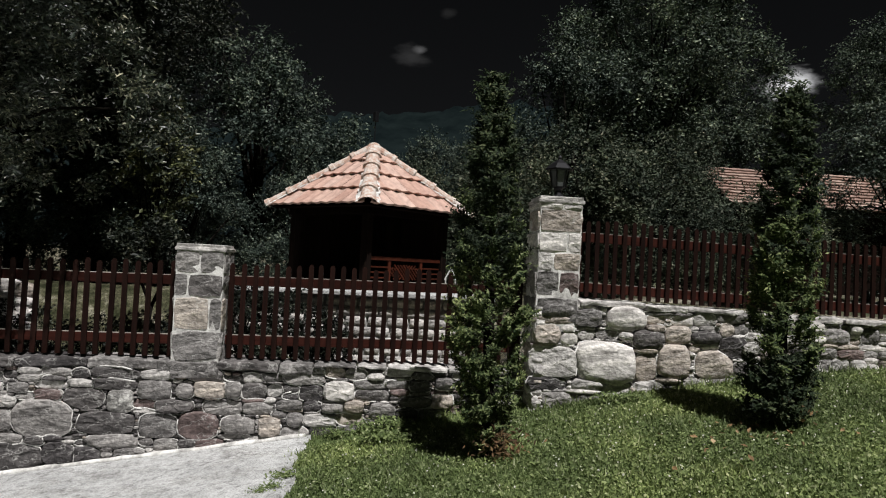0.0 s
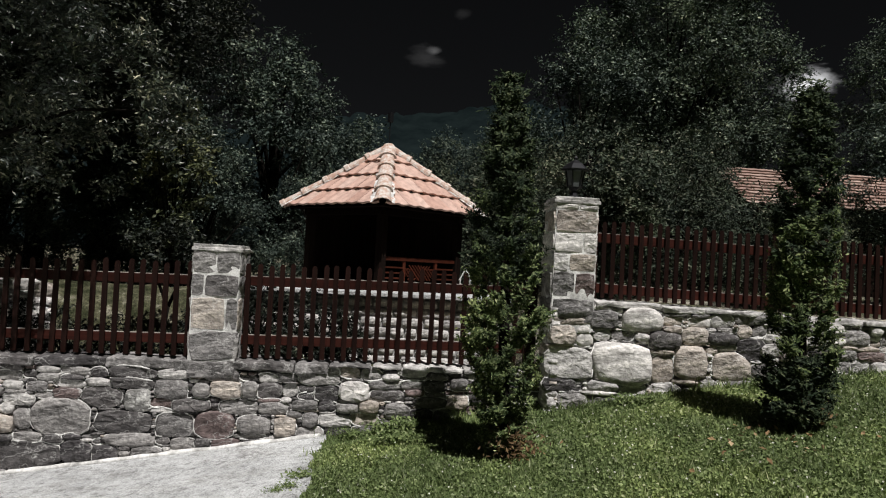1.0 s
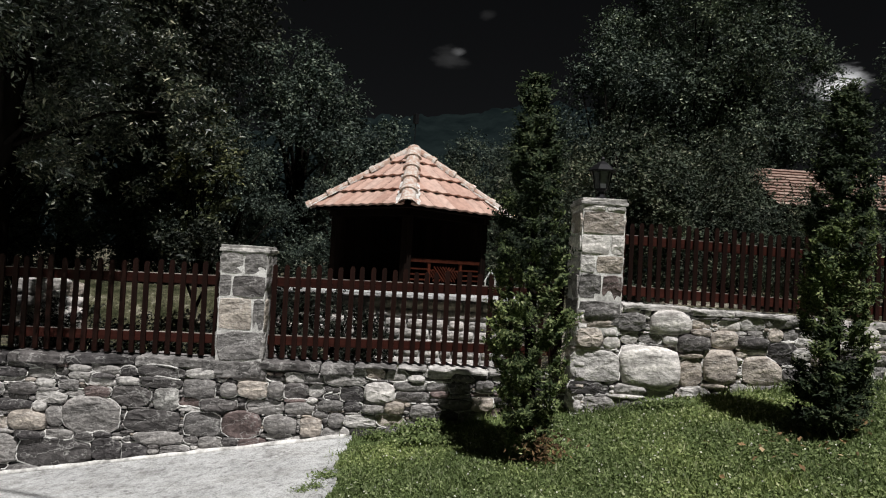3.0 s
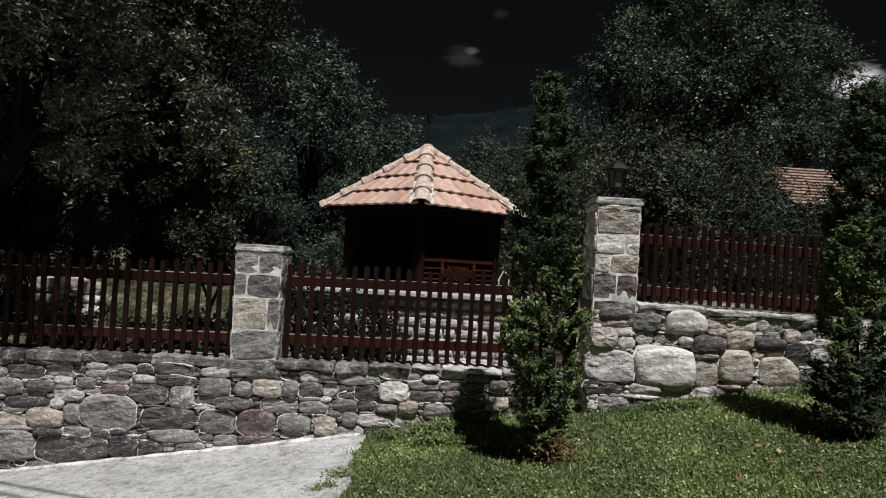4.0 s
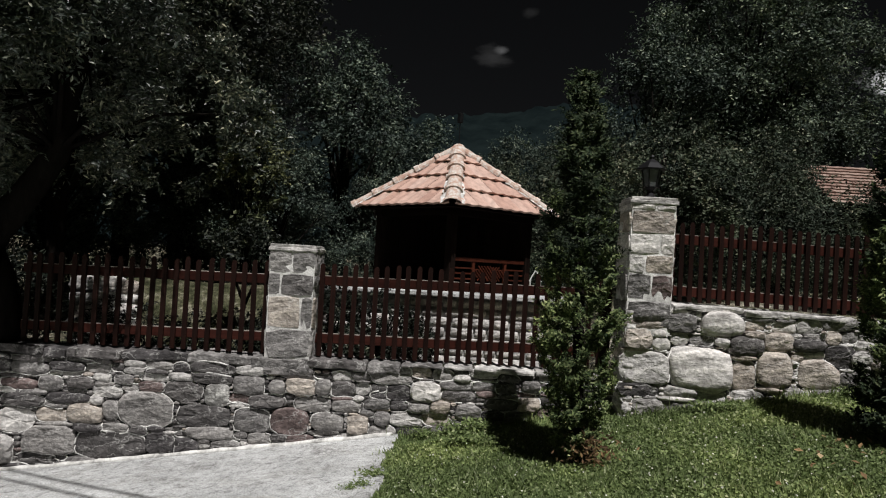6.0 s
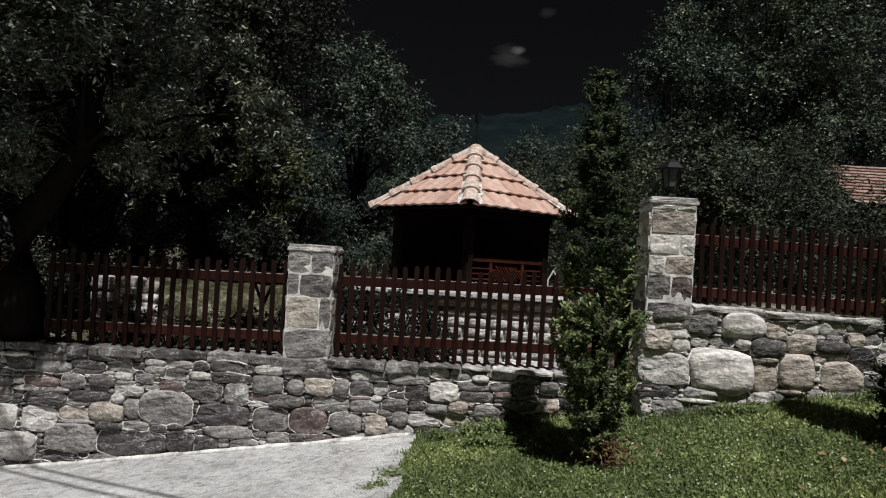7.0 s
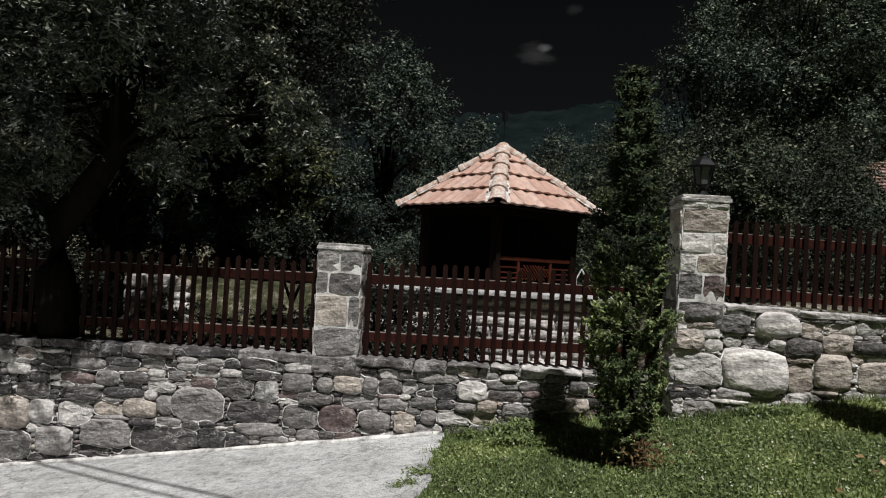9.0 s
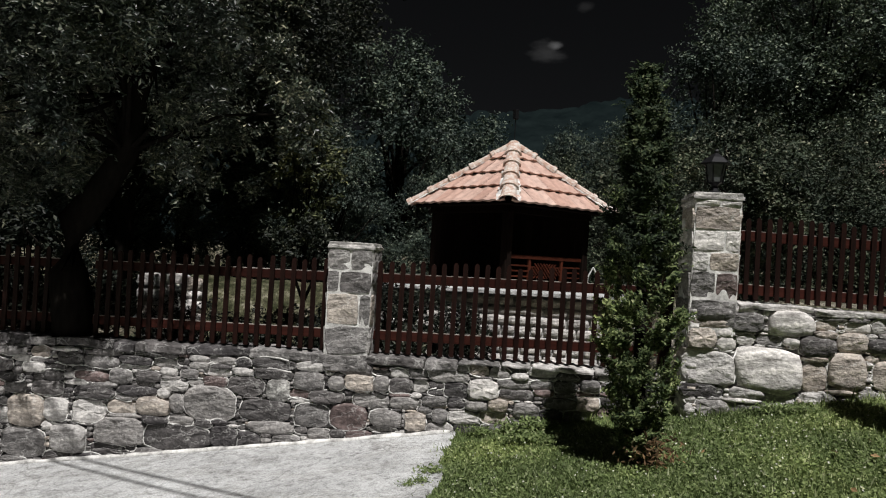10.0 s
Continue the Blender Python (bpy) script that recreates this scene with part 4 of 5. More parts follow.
def sapling():
    ob = empty("sapling", (-2.75, 9.0, 0.2))
    bm = bmesh.new()
    tube(bm, [(-2.75, 9.0, 0.1), (-2.74, 9.0, 0.7), (-2.7, 9.0, 1.0)], [0.035, 0.03, 0.028], 8)
    tube(bm, [(-2.7, 9.0, 0.98), (-2.84, 9.0, 1.3), (-2.9, 9.02, 1.75)], [0.024, 0.018, 0.008], 7)
    tube(bm, [(-2.7, 9.0, 0.98), (-2.58, 8.98, 1.28), (-2.5, 9.0, 1.7)], [0.024, 0.018, 0.008], 7)
    part("trunk", bm, BARK, ob, smooth=True).matrix_world = Matrix()
    clumps = [(-2.7 + rng.uniform(-0.45, 0.45), 9.0 + rng.uniform(-0.3, 0.3), rng.uniform(1.55, 2.0), 0.16) for _ in range(22)]
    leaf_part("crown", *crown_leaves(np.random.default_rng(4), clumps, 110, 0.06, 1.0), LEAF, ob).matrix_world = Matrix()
    tagged(ob, "slim dark forked sapling behind the picket fence", "tree")


def white_frame():
    ob = empty("garden_frame", (1.1, 10.2, 0.2))
    for name, pts in (("post", [(1.03, 10.2, 0.15), (1.03, 10.2, 1.5)]), ("post", [(1.17, 10.2, 0.15), (1.17, 10.2, 1.5)]), ("gable_bar", [(1.015, 10.2, 1.48), (1.1, 10.2, 1.65)]), ("gable_bar", [(1.185, 10.2, 1.48), (1.1, 10.2, 1.65)])):
        part(name, tube(bmesh.new(), pts, [0.01, 0.01], 6), WHITE, ob).matrix_world = Matrix()
    tagged(ob, "small white painted pointed garden frame beside the gazebo", "garden frame")


# ---- outbuilding far right ----
def outbuilding():
    ob = empty("outbuilding", (11, 18, 1.2))
    x0, x1 = 8.25, 15.75
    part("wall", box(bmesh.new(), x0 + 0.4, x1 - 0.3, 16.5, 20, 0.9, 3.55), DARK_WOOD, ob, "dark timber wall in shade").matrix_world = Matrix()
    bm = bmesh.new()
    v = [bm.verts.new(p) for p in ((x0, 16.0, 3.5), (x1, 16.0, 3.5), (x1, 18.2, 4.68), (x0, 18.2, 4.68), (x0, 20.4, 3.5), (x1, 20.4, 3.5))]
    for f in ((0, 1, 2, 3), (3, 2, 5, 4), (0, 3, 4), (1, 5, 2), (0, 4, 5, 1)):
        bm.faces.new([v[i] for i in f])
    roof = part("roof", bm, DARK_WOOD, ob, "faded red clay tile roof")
    roof.matrix_world = Matrix()
    rows = 12
    side = Matrix.Translation((0, 16.0, 3.5)) @ Matrix.Rotation(math.atan2(1.18, 2.2), 4, "X")
    length = math.hypot(2.2, 1.18)
    w = 0.3
    bm = bmesh.new()
    tiles = []
    for j in range(5):
        tiles.append([bm.verts.new(((j / 4 - 0.5) * w, y, z + 0.005 * math.cos(j / 4 * math.tau))) for y, z in ((0, 0.02), (0, 0.055), (length / rows * 1.05, 0.02))])
    for a, c in zip(tiles, tiles[1:]):
        for i in range(2):
            bm.faces.new((a[i], c[i], c[i + 1], a[i + 1]))
    first = part("tile", bm, OLD_TILE, roof)
    first.matrix_world = side @ Matrix.Translation((x0 + w / 2, -0.03, 0))
    for r in range(rows):
        for i in range(int((x1 - x0) / w)):
            if r or i:
                t = new("tile", first.data)
                t.parent = roof
                t.matrix_world = side @ pose(x0 + w / 2 + i * w, r * length / rows - 0.03, 0, rng.uniform(-0.6, 0.6), 0, rng.uniform(-0.4, 0.4))
    tagged(ob, "low outbuilding with a faded clay tile roof among trees", "building")


outbuilding()


# ---- plants ----
def leaves(centres, normals, sizes, nrng, narrow=0.5, fold=0.25, heading=None):
    """Vertices and faces of many folded diamond leaves."""
    n = len(centres)
    r = nrng.normal(size=(n, 3))
    along = np.cross(normals, r) if heading is None else heading - normals * (heading * normals).sum(1, keepdims=True)
    along /= np.linalg.norm(along, axis=1, keepdims=True) + 1e-9
    across = np.cross(normals, along)
    s = sizes[:, None]
    v = np.empty((n, 4, 3))
    v[:, 0] = centres - along * s * 0.5
    v[:, 1] = centres + across * s * narrow * 0.5 + normals * s * fold * 0.3
    v[:, 2] = centres + along * s * 0.5
    v[:, 3] = centres - across * s * narrow * 0.5 + normals * s * fold * 0.3
    b = np.arange(n)[:, None] * 4
    f = np.concatenate([b + [0, 1, 2], b + [0, 2, 3]], 1).reshape(-1, 3)
    return v.reshape(-1, 3), f


def unit(v):
    return v / (np.linalg.norm(v, axis=1, keepdims=True) + 1e-9)


def leaf_part(name, v, f, mat, parent):
    me = bpy.data.meshes.new(name)
    me.from_pydata(v.tolist(), [], f.tolist())
    me.materials.append(mat)
    ob = new(name, me)
    ob.parent = parent
    return ob


def crown_leaves(nrng, clumps, per, size, spread, narrow=0.5):
    """Leaves in sprays: each clump is a bunch of twigs that reach outwards, with leaves along both sides."""
    twigs = max(5, per // 13)
    n = len(clumps) * twigs
    c = np.repeat(np.array([k[:3] for k in clumps]), twigs, 0)
    rad = np.repeat(np.array([k[3] for k in clumps]), twigs) * (1 + 0.18 * spread * nrng.normal(size=n))
    d = unit(nrng.normal(size=(n, 3)) + [0, 0, 0.25])
    m = per // twigs
    start = c + d * (rad * nrng.uniform(0.1, 0.55, n))[:, None] * [1, 1, 0.75]
    way = unit(d + nrng.normal(size=(n, 3)) * 0.45 + [0, 0, -0.12])
    start, way, rad = (np.repeat(v, m, 0) for v in (start, way, rad))
    along = nrng.random(n * m)
    side = unit(np.cross(way, nrng.normal(size=(n * m, 3)) * 0.5 + [0, 0, 1]))
    side *= np.where(nrng.random(n * m) < 0.5, 1, -1)[:, None]
    at = start + way * (along * rad * 0.75)[:, None] + side * size * 0.42 + nrng.normal(size=(n * m, 3)) * size * 0.2
    at[:, 2] -= 0.12 * rad * along ** 2
    heading = unit(way * 0.7 + side + nrng.normal(size=(n * m, 3)) * 0.35)
    normals = unit(nrng.normal(size=(n * m, 3)) * 0.55 + way * 0.35 + [0, 0, 0.7])
    return leaves(at, normals, size * nrng.uniform(0.6, 1.35, n * m), nrng, narrow, 0.25, heading)


def make_tree(seed, height, radius, trunk_h, nclump, per, size, mat, clump_r, label, name="tree", narrow=0.5, thick=0.16):
    """A broadleaf tree at the origin: tapered trunk, limbs to its clumps, a crown with gaps."""
    r, nrng = random.Random(seed), np.random.default_rng(seed)
    ob = empty(name)
    clumps = []
    mid = (trunk_h + height) / 2
    half = (height - trunk_h) / 2
    while len(clumps) < nclump:
        p = Vector((r.uniform(-1, 1), r.uniform(-1, 1), r.uniform(-1, 1)))
        if 0.25 < p.length < 1:
            wide = 1.0 - 0.35 * max(p.z, 0)
            clumps.append((p.x * radius * wide, p.y * radius * wide, mid + p.z * half, clump_r * r.uniform(0.6, 1.25)))
    bm = bmesh.new()
    pts = [(0.12 * noise.noise((seed, z, 0)) * z, 0.12 * noise.noise((seed, z, 5)) * z, z) for z in np.linspace(-0.15, height * 0.8, 8)]
    tube(bm, pts, [thick * (1.35 if i == 0 else 1) * (1 - 0.85 * i / 7) for i in range(8)], 10)
    for k in clumps[:: max(1, nclump // 26)]:
        t = r.uniform(0.25, 0.75)
        s = Vector(pts[1 + int(t * 5)])
        e = Vector(k[:3])
        m1 = s.lerp(e, 0.5) + Vector((r.uniform(-0.2, 0.2), r.uniform(-0.2, 0.2), r.uniform(0.0, 0.35)))
        tube(bm, [s, m1, e], [thick * 0.34, thick * 0.2, thick * 0.06], 6)
    part("trunk", bm, BARK, ob, smooth=True)
    leaf_part("crown", *crown_leaves(nrng, clumps, per, size, 1.0, narrow), mat, ob)
    return tagged(ob, label, "tree" if name == "tree" else "shrub")


def plant_tree(ob, places, group):
    """The first place takes the tree itself, the others copies: x, y, z, scale, turn."""
    for i, (x, y, z, s, rz) in enumerate(places):
        m = pose(x, y, z, 0, 0, rz)
        if i == 0:
            ob.scale = (s, s, s)
            ob.matrix_basis = m @ Matrix.Diagonal((s, s, s, 1))
            ob["group"] = group
        else:
            c = copy_thing(ob, m)
            c.scale = (s, s, s)


broad = make_tree(11, 10.5, 3.3, 1.8, 84, 960, 0.088, LEAF_MID, 0.74, "tall dark green broadleaf tree behind the fence")
plant_tree(broad, [(8.2, 21.0, 1.0, 1.08, 200), (17.2, 22, 1.0, 0.95, 20), (9.4, 22.5, 1.0, 1.05, 320)], "tall trees behind the fence")
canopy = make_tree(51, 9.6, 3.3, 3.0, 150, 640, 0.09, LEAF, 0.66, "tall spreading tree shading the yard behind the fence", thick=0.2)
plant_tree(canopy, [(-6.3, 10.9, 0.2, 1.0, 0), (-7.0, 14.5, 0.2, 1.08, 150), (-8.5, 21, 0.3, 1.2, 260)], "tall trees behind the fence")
hazel = make_tree(23, 7.0, 2.4, 0.3, 64, 620, 0.086, LEAF_BLUE, 0.62, "bushy dark green tree with a low crown")
plant_tree(hazel, [(-3.0, 17.5, 0.2, 1.02, 0), (5.1, 19.5, 0.8, 1.08, 130), (8.6, 23.5, 1.0, 1.3, 60), (-4.3, 16.6, 0.1, 0.62, 250), (-7.6, 12.8, 0.1, 0.75, 15), (9.7, 12.4, 1, 0.66, 300), (-6.0, 15.6, 0.1, 0.66, 100), (-1.6, 15.0, 0.1, 0.5, 20), (13.6, 22, 1, 0.66, 80), (-9.3, 12.0, 0.1, 0.8, 200), (-11.6, 15, 0.1, 0.95, 280), (-4.7, 15.6, 0.1, 0.78, 330), (-6.6, 17.5, 0.1, 0.8, 60), (-8.8, 16.6, 0.1, 0.9, 170), (-3.9, 14.6, 0.1, 0.62, 40), (-2.0, 19.5, 0.3, 0.88, 45), (1.6, 24, 0.4, 0.84, 170), (3.6, 22, 0.5, 0.85, 10)], "bushy trees behind the fence")
shrub = make_tree(37, 3.0, 1.45, 0.05, 45, 850, 0.056, LEAF_DULL, 0.5, "dull green overgrown shrub behind the fence", "shrub", thick=0.06)
plant_tree(shrub, [(3.0, 10.5, 1.1, 0.95, 0), (5.6, 9.6, 1.1, 0.62, 90), (4.9, 12.2, 1.1, 0.95, 190), (2.2, 13.5, 0.3, 1.15, 40), (6.2, 14.2, 1.1, 1.1, 250), (2.6, 17.5, 0.5, 1.3, 120), (0.9, 18.5, 0.4, 1.3, 310), (-0.8, 20, 0.4, 1.3, 10)], "overgrown shrubs behind the fence")


young = make_tree(71, 3.3, 0.55, 1.3, 26, 150, 0.075, LEAF_YOUNG, 0.27, "slim young tree with yellowish green leaves", thick=0.04)
plant_tree(young, [(-3.6, 12.0, 0.2, 1.2, 0)], "")


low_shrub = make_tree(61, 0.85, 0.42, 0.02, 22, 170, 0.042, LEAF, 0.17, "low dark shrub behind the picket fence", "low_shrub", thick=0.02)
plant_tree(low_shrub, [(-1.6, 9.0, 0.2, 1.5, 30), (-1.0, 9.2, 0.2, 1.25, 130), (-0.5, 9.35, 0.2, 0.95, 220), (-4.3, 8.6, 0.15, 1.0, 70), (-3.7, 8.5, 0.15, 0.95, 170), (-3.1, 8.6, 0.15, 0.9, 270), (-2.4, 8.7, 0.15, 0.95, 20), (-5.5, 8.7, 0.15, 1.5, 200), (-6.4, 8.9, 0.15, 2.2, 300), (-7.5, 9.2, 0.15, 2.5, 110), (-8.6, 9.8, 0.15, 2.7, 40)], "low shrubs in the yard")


# the tree that grows in the fence line
def fence_tree():
    r, nrng = random.Random(3), np.random.default_rng(3)
    ob = empty("tree", (TRUNK_X, 6.14, 0.68))
    bm = bmesh.new()
    pts = [(TRUNK_X, 6.22, 0.55), (-4.10, 6.2, 1.34), (-4.07, 6.2, 1.80), (-3.84, 6.2, 2.10), (-3.61, 6.2, 2.46), (-3.55, 6.2, 2.99), (-3.45, 6.2, 3.33), (-3.36, 6.2, 3.72)]
    tube(bm, pts, [0.2, 0.165, 0.15, 0.125, 0.11, 0.1, 0.085, 0.05], 12)
    clumps = []
    for _ in range(230):
        a, q = r.uniform(0, math.tau), math.sqrt(r.random())
        x, y = TRUNK_X - 0.15 + math.cos(a) * q * 2.3, 6.35 + math.sin(a) * q * 1.5
        z = r.uniform(1.85 + 0.55 * q, 4.9 - 0.6 * q)
        clumps.append((x, y, z, r.uniform(0.16, 0.36)))
    for _ in range(28):
        clumps.append((r.uniform(-5.7, -4.4), r.uniform(5.3, 5.75), r.uniform(2.15, 3.1), r.uniform(0.16, 0.3)))
    for _ in range(9):
        clumps.append((r.uniform(-3.76, -3.5), r.uniform(4.98, 5.15), r.uniform(2.5, 2.85), r.uniform(0.1, 0.18)))
    for _ in range(80):
        clumps.append((r.uniform(-4.1, -2.9), r.uniform(4.95, 5.6), r.uniform(3.0, 4.7), r.uniform(0.2, 0.36)))
    for _ in range(60):
        clumps.append((TRUNK_X + r.uniform(-1.8, 1.6), r.uniform(5.2, 6.0), r.uniform(3.3, 5.2), r.uniform(0.2, 0.4)))
    # the trunk stands clear of leaves on the side of the drive
    line_z, line_x = [p[2] for p in pts], [p[0] for p in pts]

    def clear(x, y, z, size):
        k = 6.2 / y
        high = 1.7 + (z - 1.7) * k
        return y > 6.35 or high > 3.5 or abs(x * k - np.interp(high, line_z, line_x)) > 0.16 + 0.5 * size

    clumps = [k for k in clumps if clear(*k)]
    for k in clumps[::11]:
        s = Vector(pts[r.choice((4, 5, 6))])
        e = Vector(k[:3])
        tube(bm, [s, s.lerp(e, 0.5) + Vector((0, 0, r.uniform(0, 0.25))), e], [0.026, 0.016, 0.005], 6)
    part("trunk", bm, BARK, ob, smooth=True).matrix_world = Matrix()
    leaf_part("crown", *crown_leaves(nrng, clumps, 300, 0.056, 1.0, 0.36), LEAF_NEAR, ob).matrix_world = Matrix()
    tagged(ob, "leaning dark tree growing through the picket fence line", "tree")


fence_tree()
sapling()
white_frame()


def cypress(seed, x, y, height, radius, dry, bushy, lean, label):
    """A narrow column of flat upright sprays."""
    r, nrng = random.Random(seed), np.random.default_rng(seed)
    z0 = float(ground_z(x, y))
    ob = empty("columnar_conifer", (x, y, z0))
    bm = tube(bmesh.new(), [(0, 0, -0.1), (-0.6 * lean, 0, height * 0.5), (-lean, 0, height * 0.95)], [0.05, 0.03, 0.008], 8)
    part("trunk", bm, BARK, ob)
    tufts = []
    hs, rs = [0, 0.05, 0.1, 0.17, 0.38, 0.6, 0.81, 0.93, 1.0], [0.3, 0.45, 0.66, 0.9, 1.0, 0.87, 0.6, 0.36, 0.12]
    if bushy:
        rs[:5] = [0.7, 1.0, 1.05, 0.98, 0.9]
    for i in range(520):
        h = r.uniform(0.0, 1.0) ** 1.12
        a = r.uniform(0, math.tau)
        lump = 1 + 0.3 * noise.noise((h * 9, math.cos(a) * 1.3 + seed, math.sin(a) * 1.3))
        q = radius * float(np.interp(h, hs, rs)) * (r.uniform(0.62, 0.92) if i > 130 else r.uniform(0.1, 0.5)) * lump
        tufts.append((math.cos(a) * q, math.sin(a) * q, 0.05 + h * (height - 0.16), a, r.uniform(0.75, 1.35)))
        tufts[-1] = (tufts[-1][0] - lean * h ** 0.6, *tufts[-1][1:])
    # two sets of sprays, the darker ones towards the top and at bushy feet
    young, dark_set = ([], [], [0]), ([], [], [0])
    for tx, ty, tz, a, big in tufts:
        # a fan of flat sprays that rises outwards
        m = 100
        out = np.array([math.cos(a), math.sin(a), 0.0])
        side = np.array([-math.sin(a), math.cos(a), 0.0])
        turn = r.uniform(-0.9, 0.9)
        plane = unit((side * math.cos(turn) + out * math.sin(turn))[None])[0]
        rise = unit((out * 0.5 + [0, 0, 0.75] + plane * r.uniform(-0.25, 0.25))[None])[0]
        reach = nrng.uniform(-0.035, 0.06, m) * big
        fan = nrng.normal(size=m) * (0.022 + np.abs(reach) * 0.3)
        c = np.array([tx, ty, tz]) + rise * reach[:, None] + plane * fan[:, None] + nrng.normal(size=(m, 3)) * 0.009
        way = unit(rise * 1.0 + plane * (fan / 0.05)[:, None] + nrng.normal(size=(m, 3)) * 0.3)
        nn = unit(np.cross(way, plane) * 0.5 + nrng.normal(size=(m, 3)) * 0.35 + out * 0.7 + [0.0, -0.25, 0.45])
        v, f = leaves(c, nn, 0.031 * nrng.uniform(0.6, 1.3, m) * big, nrng, 0.36, 0.25, way)
        vs, fs, count = dark_set if r.random() < max((tz / height - 0.4) * 2.6, bushy * (0.3 - tz / height) * 6) else young
        vs.append(v)
        fs.append(f + count[0])
        count[0] += len(v)
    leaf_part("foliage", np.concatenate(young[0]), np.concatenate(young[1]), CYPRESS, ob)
    tagged(leaf_part("upper_foliage", np.concatenate(dark_set[0]), np.concatenate(dark_set[1]), CYPRESS_DARK, ob), "darker green upper sprays")
    m = dry
    c = nrng.normal(size=(m, 3)) * [radius * 0.3, radius * 0.22, 0.055] + [0.07, -radius * 0.5, 0.13]
    v, f = leaves(c, unit(nrng.normal(size=(m, 3))), 0.04 * nrng.uniform(0.6, 1.4, m), nrng, 0.4)
    tagged(leaf_part("dry_foliage", v, f, DRY, ob), "browned dry sprays at the foot")
    return tagged(ob, label, "conifer", "columnar conifers on the lawn")


cypress(1, 0.86, 4.85, 2.72, 0.275, 280, 0, 0.075, "narrow columnar conifer with browned sprays at its foot")
cypress(2, 2.77, 4.55, 2.38, 0.24, 40, 1, -0.02, "narrow columnar conifer with a dark bushy foot")


# ---- grass ----
def grass():
    nrng = np.random.default_rng(9)
    n = 90000
    x, y = nrng.uniform(-0.75, 5.6, n), 5.72 - 2.6 * nrng.random(n) ** 0.9
    edge = np.array([lawn_edge(t) for t in np.linspace(2, 6.1, 200)])
    y = np.where((x < 1.35), y + 0.28 * (5.72 - 3.1 > 5.72 - y), y)
    keep = x > np.interp(y, np.linspace(2, 6.1, 200), edge) - 0.02 - 0.2 * nrng.random(n) ** 5
    x, y = x[keep], y[keep]
    n = len(x)
    z = ground_z(x, y)
    tall = 0.012 + 0.016 * nrng.random(n) + 0.05 * nrng.random(n) ** 12
    patch = np.array([noise.noise((a * 1.6, b * 1.6, 3)) for a, b in zip(x, y)])
    tall *= 1 + 0.5 * patch
    wall_y = np.where(x < 1.36, 6.0, 5.7)
    tall *= 1 + 1.6 * np.exp(-((wall_y - y) / 0.1) ** 2)
    a = nrng.uniform(0, math.tau, n)
    w = 0.0035 + 0.004 * nrng.random(n)
    bend = tall * nrng.uniform(0.2, 1.0, n)
    b = nrng.uniform(0, math.tau, n)
    v = np.empty((n, 3, 3))
    v[:, 0] = np.stack([x - np.cos(a) * w, y - np.sin(a) * w, z - 0.005], 1)
    v[:, 1] = np.stack([x + np.cos(a) * w, y + np.sin(a) * w, z - 0.005], 1)
    v[:, 2] = np.stack([x + np.cos(b) * bend, y + np.sin(b) * bend, z + tall], 1)
    f = np.arange(n * 3).reshape(-1, 3)
    ob = leaf_part("grass", v.reshape(-1, 3), f, GRASS, None)
    tagged(ob, "short green lawn grass in front of the wall", "grass", kind="stuff")
    # clover leaves and white flower heads
    m = 44000
    cx, cy = nrng.uniform(-0.45, 5.5, m), nrng.uniform(3.2, 5.7, m)
    cc = np.stack([cx, cy, ground_z(cx, cy) + nrng.uniform(0.01, 0.024, m)], 1)
    v, f = leaves(cc, unit(nrng.normal(size=(m, 3)) * 0.8 + [0, 0, 1]), 0.019 * nrng.uniform(0.6, 1.5, m), nrng, 0.85)
    tagged(leaf_part("clover", v, f, GRASS, None), "small clover leaves in the lawn", "clover", kind="stuff")
    m = 520
    cx, cy = nrng.uniform(-0.4, 5.5, m), nrng.uniform(3.2, 5.55, m)
    cc = np.stack([cx, cy, ground_z(cx, cy) + 0.035], 1)
    v, f = leaves(np.repeat(cc, 3, 0), unit(nrng.normal(size=(m * 3, 3))), 0.014 * nrng.uniform(0.6, 1.2, m * 3), nrng, 0.9)
    tagged(leaf_part("clover_flowers", v, f, CLOVER, None), "tiny white clover heads in the lawn", "flowers", kind="stuff")


grass()


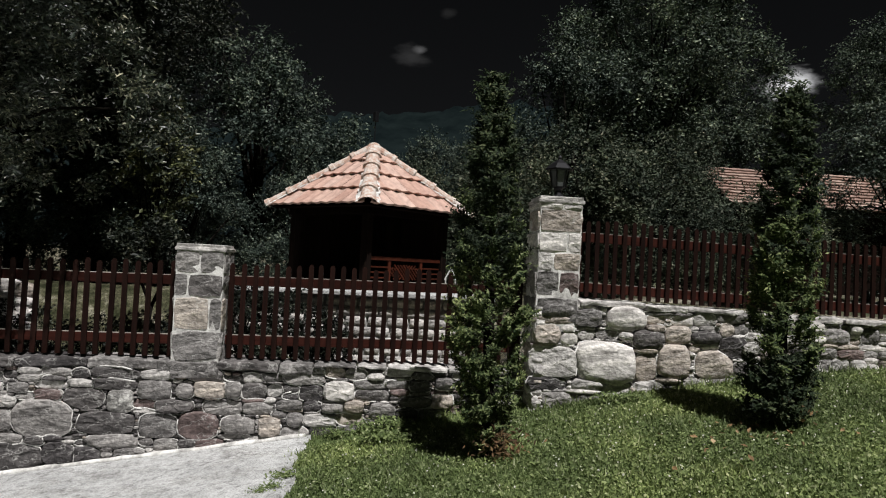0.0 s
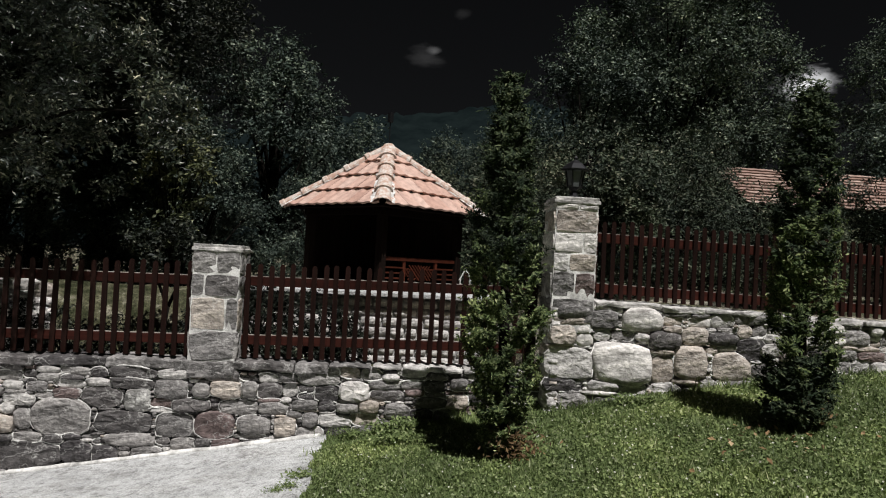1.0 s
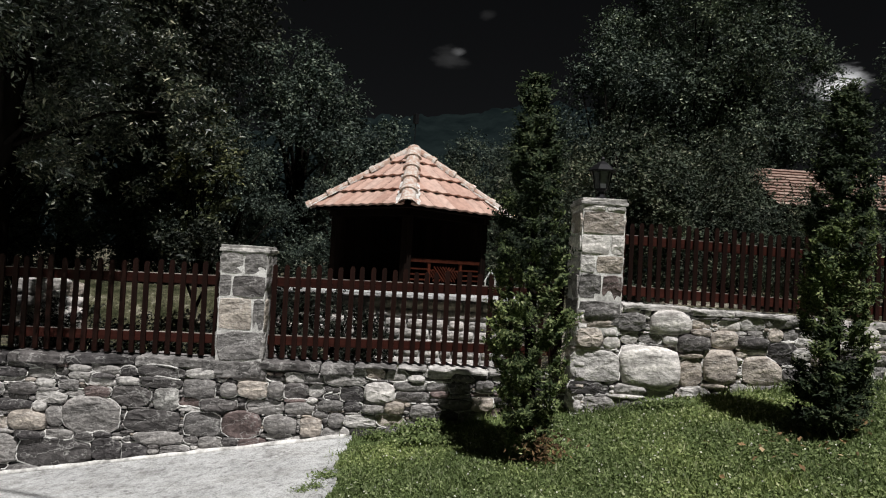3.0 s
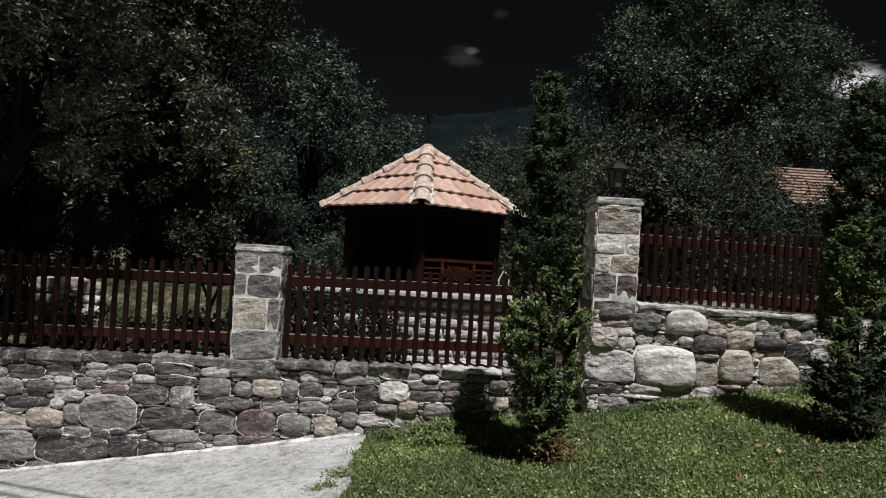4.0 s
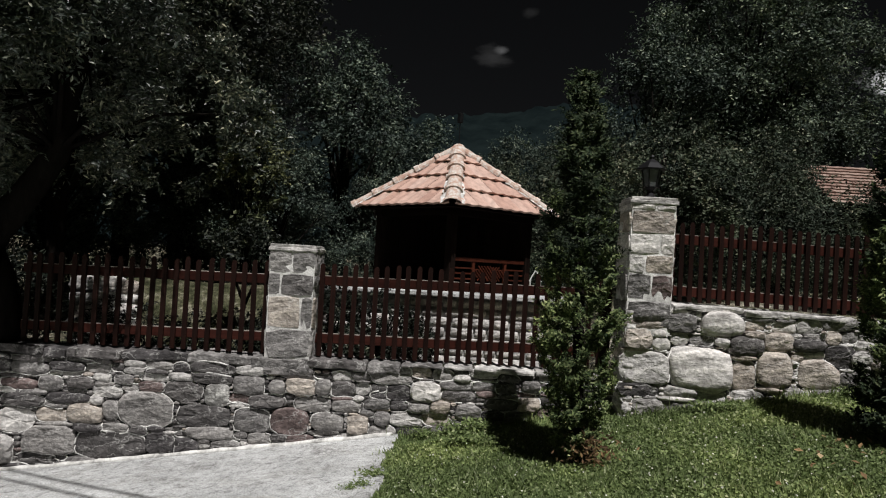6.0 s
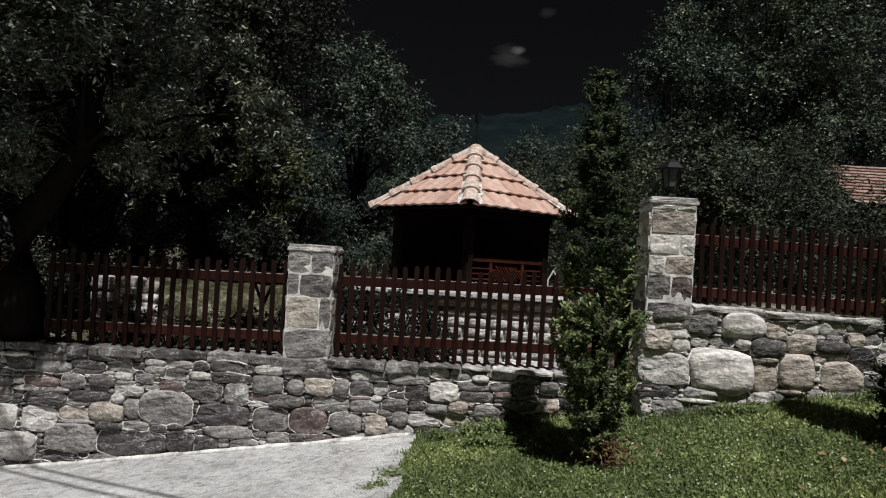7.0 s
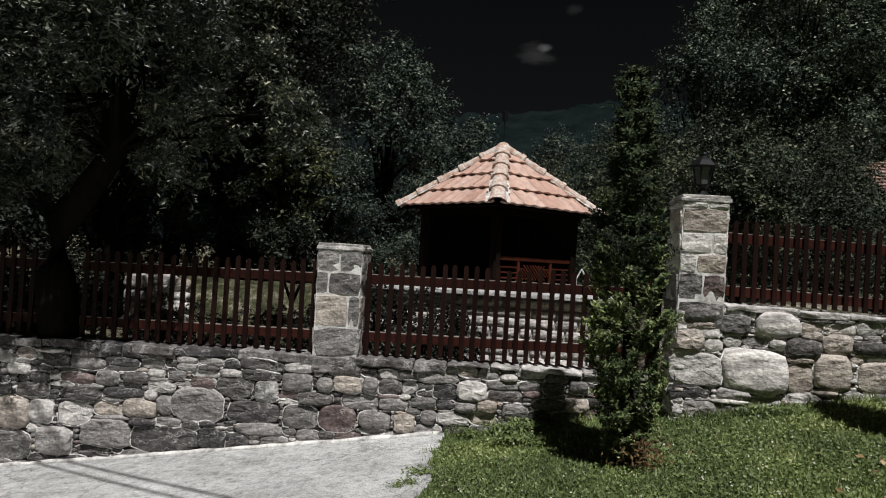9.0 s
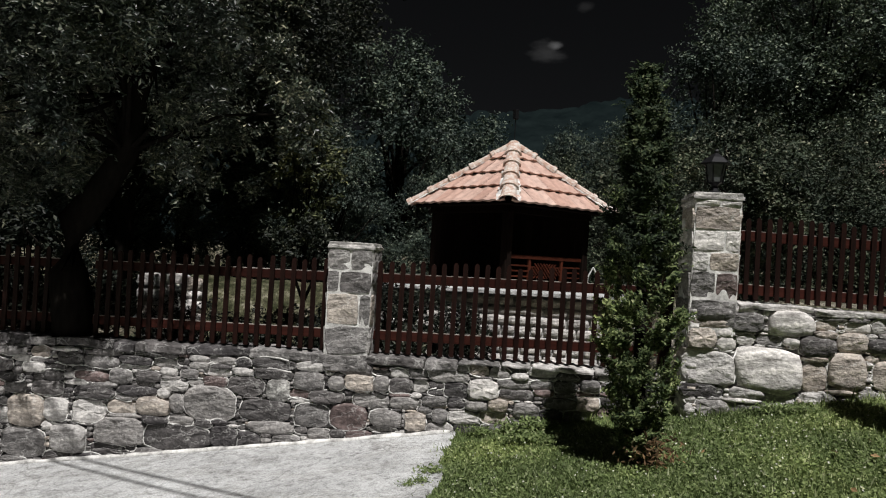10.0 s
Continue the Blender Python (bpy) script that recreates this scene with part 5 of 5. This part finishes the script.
# ---- weeds along the foot of the wall, fallen leaves ----
def weeds():
    r, nrng = random.Random(8), np.random.default_rng(8)
    for x, y, size in ((-0.22, 5.86, 0.8), (0.02, 5.88, 1.0), (0.22, 5.84, 1.15), (0.1, 5.55, 1.1), (0.3, 5.45, 0.8), (1.95, 5.56, 0.9), (2.1, 5.5, 0.7), (3.1, 5.56, 0.8), (-0.56, 4.77, 0.6), (-0.50, 4.96, 0.75), (-0.63, 4.72, 0.5)):
        ob = empty("weed_clump", (x, y, float(ground_z(x, y))))
        m = 260
        c = nrng.normal(size=(m, 3)) * [0.075, 0.05, 0.022] * size + [0, 0, 0.06 * size]
        c[:, 2] = np.abs(c[:, 2])
        v, f = leaves(c, unit(nrng.normal(size=(m, 3)) * 0.6 + [0, -0.3, 1]), 0.034 * nrng.uniform(0.5, 1.3, m) * size, nrng, 0.55)
        leaf_part("leaves", v, f, GRASS, ob)
        bm = bmesh.new()
        for k in range(9):
            e = Vector(c[k * 7])
            tube(bm, [(e.x * 0.2, e.y * 0.2, -0.02), e * 0.6, e], [0.003, 0.0025, 0.001], 4)
        part("stems", bm, GRASS, ob)
        tagged(ob, "low leafy green weeds at the foot of the wall", "weeds", "weed clumps")
    m = 42
    x, y = nrng.normal(2.45, 0.28, m), nrng.normal(4.35, 0.2, m)
    c = np.stack([x, y, ground_z(x, y) + 0.04], 1)
    v, f = leaves(c, unit(nrng.normal(size=(m, 3)) * 0.5 + [0, 0, 1]), 0.05 * nrng.uniform(0.6, 1.3, m), nrng, 0.6)
    tagged(leaf_part("fallen_leaves", v, f, FALLEN, None), "scattered brown fallen leaves on the lawn", "leaves", kind="stuff")


weeds()


# ---- distance ----
def far_hill():
    bm = bmesh.new()
    rows = []
    for j, (y, k) in enumerate(((180, 0.0), (240, 0.55), (300, 1.0), (380, 0.8))):
        row = []
        for x in np.arange(-300, 301, 1.5):
            h = 62 + 0.2 * max(min(x, 45), -60) - 0.25 * max(x - 60, 0) + 9 * noise.noise((x * 0.012, 0, 2)) + (2.2 * noise.noise((x * 0.15, 5, 2)) + 1.6 * noise.noise((x * 0.45, 9, 2)) if k == 1 else 0)
            row.append(bm.verts.new((x, y, 2 + k * h)))
        rows.append(row)
    for a, c in zip(rows, rows[1:]):
        for i in range(len(a) - 1):
            bm.faces.new((a[i], a[i + 1], c[i + 1], c[i]))
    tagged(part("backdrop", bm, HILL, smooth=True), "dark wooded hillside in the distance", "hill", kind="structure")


far_hill()

# ---- overhead cables, out of sight above, whose shadows lie on the drive ----
for i, dx in enumerate((0.0, -0.3)):
    g = Vector((1.96, -1.29, 0.32))
    p = Vector((-3.67 + dx, 5.96, -0.33)) + to_sun * (5.6 / to_sun.z)
    tagged(part("overhead_cable", tube(bmesh.new(), [p - g * 14, p, p + g * 14], [0.017] * 3, 6), RUBBER), "thin black overhead cable across the drive", "cable", "overhead cables")
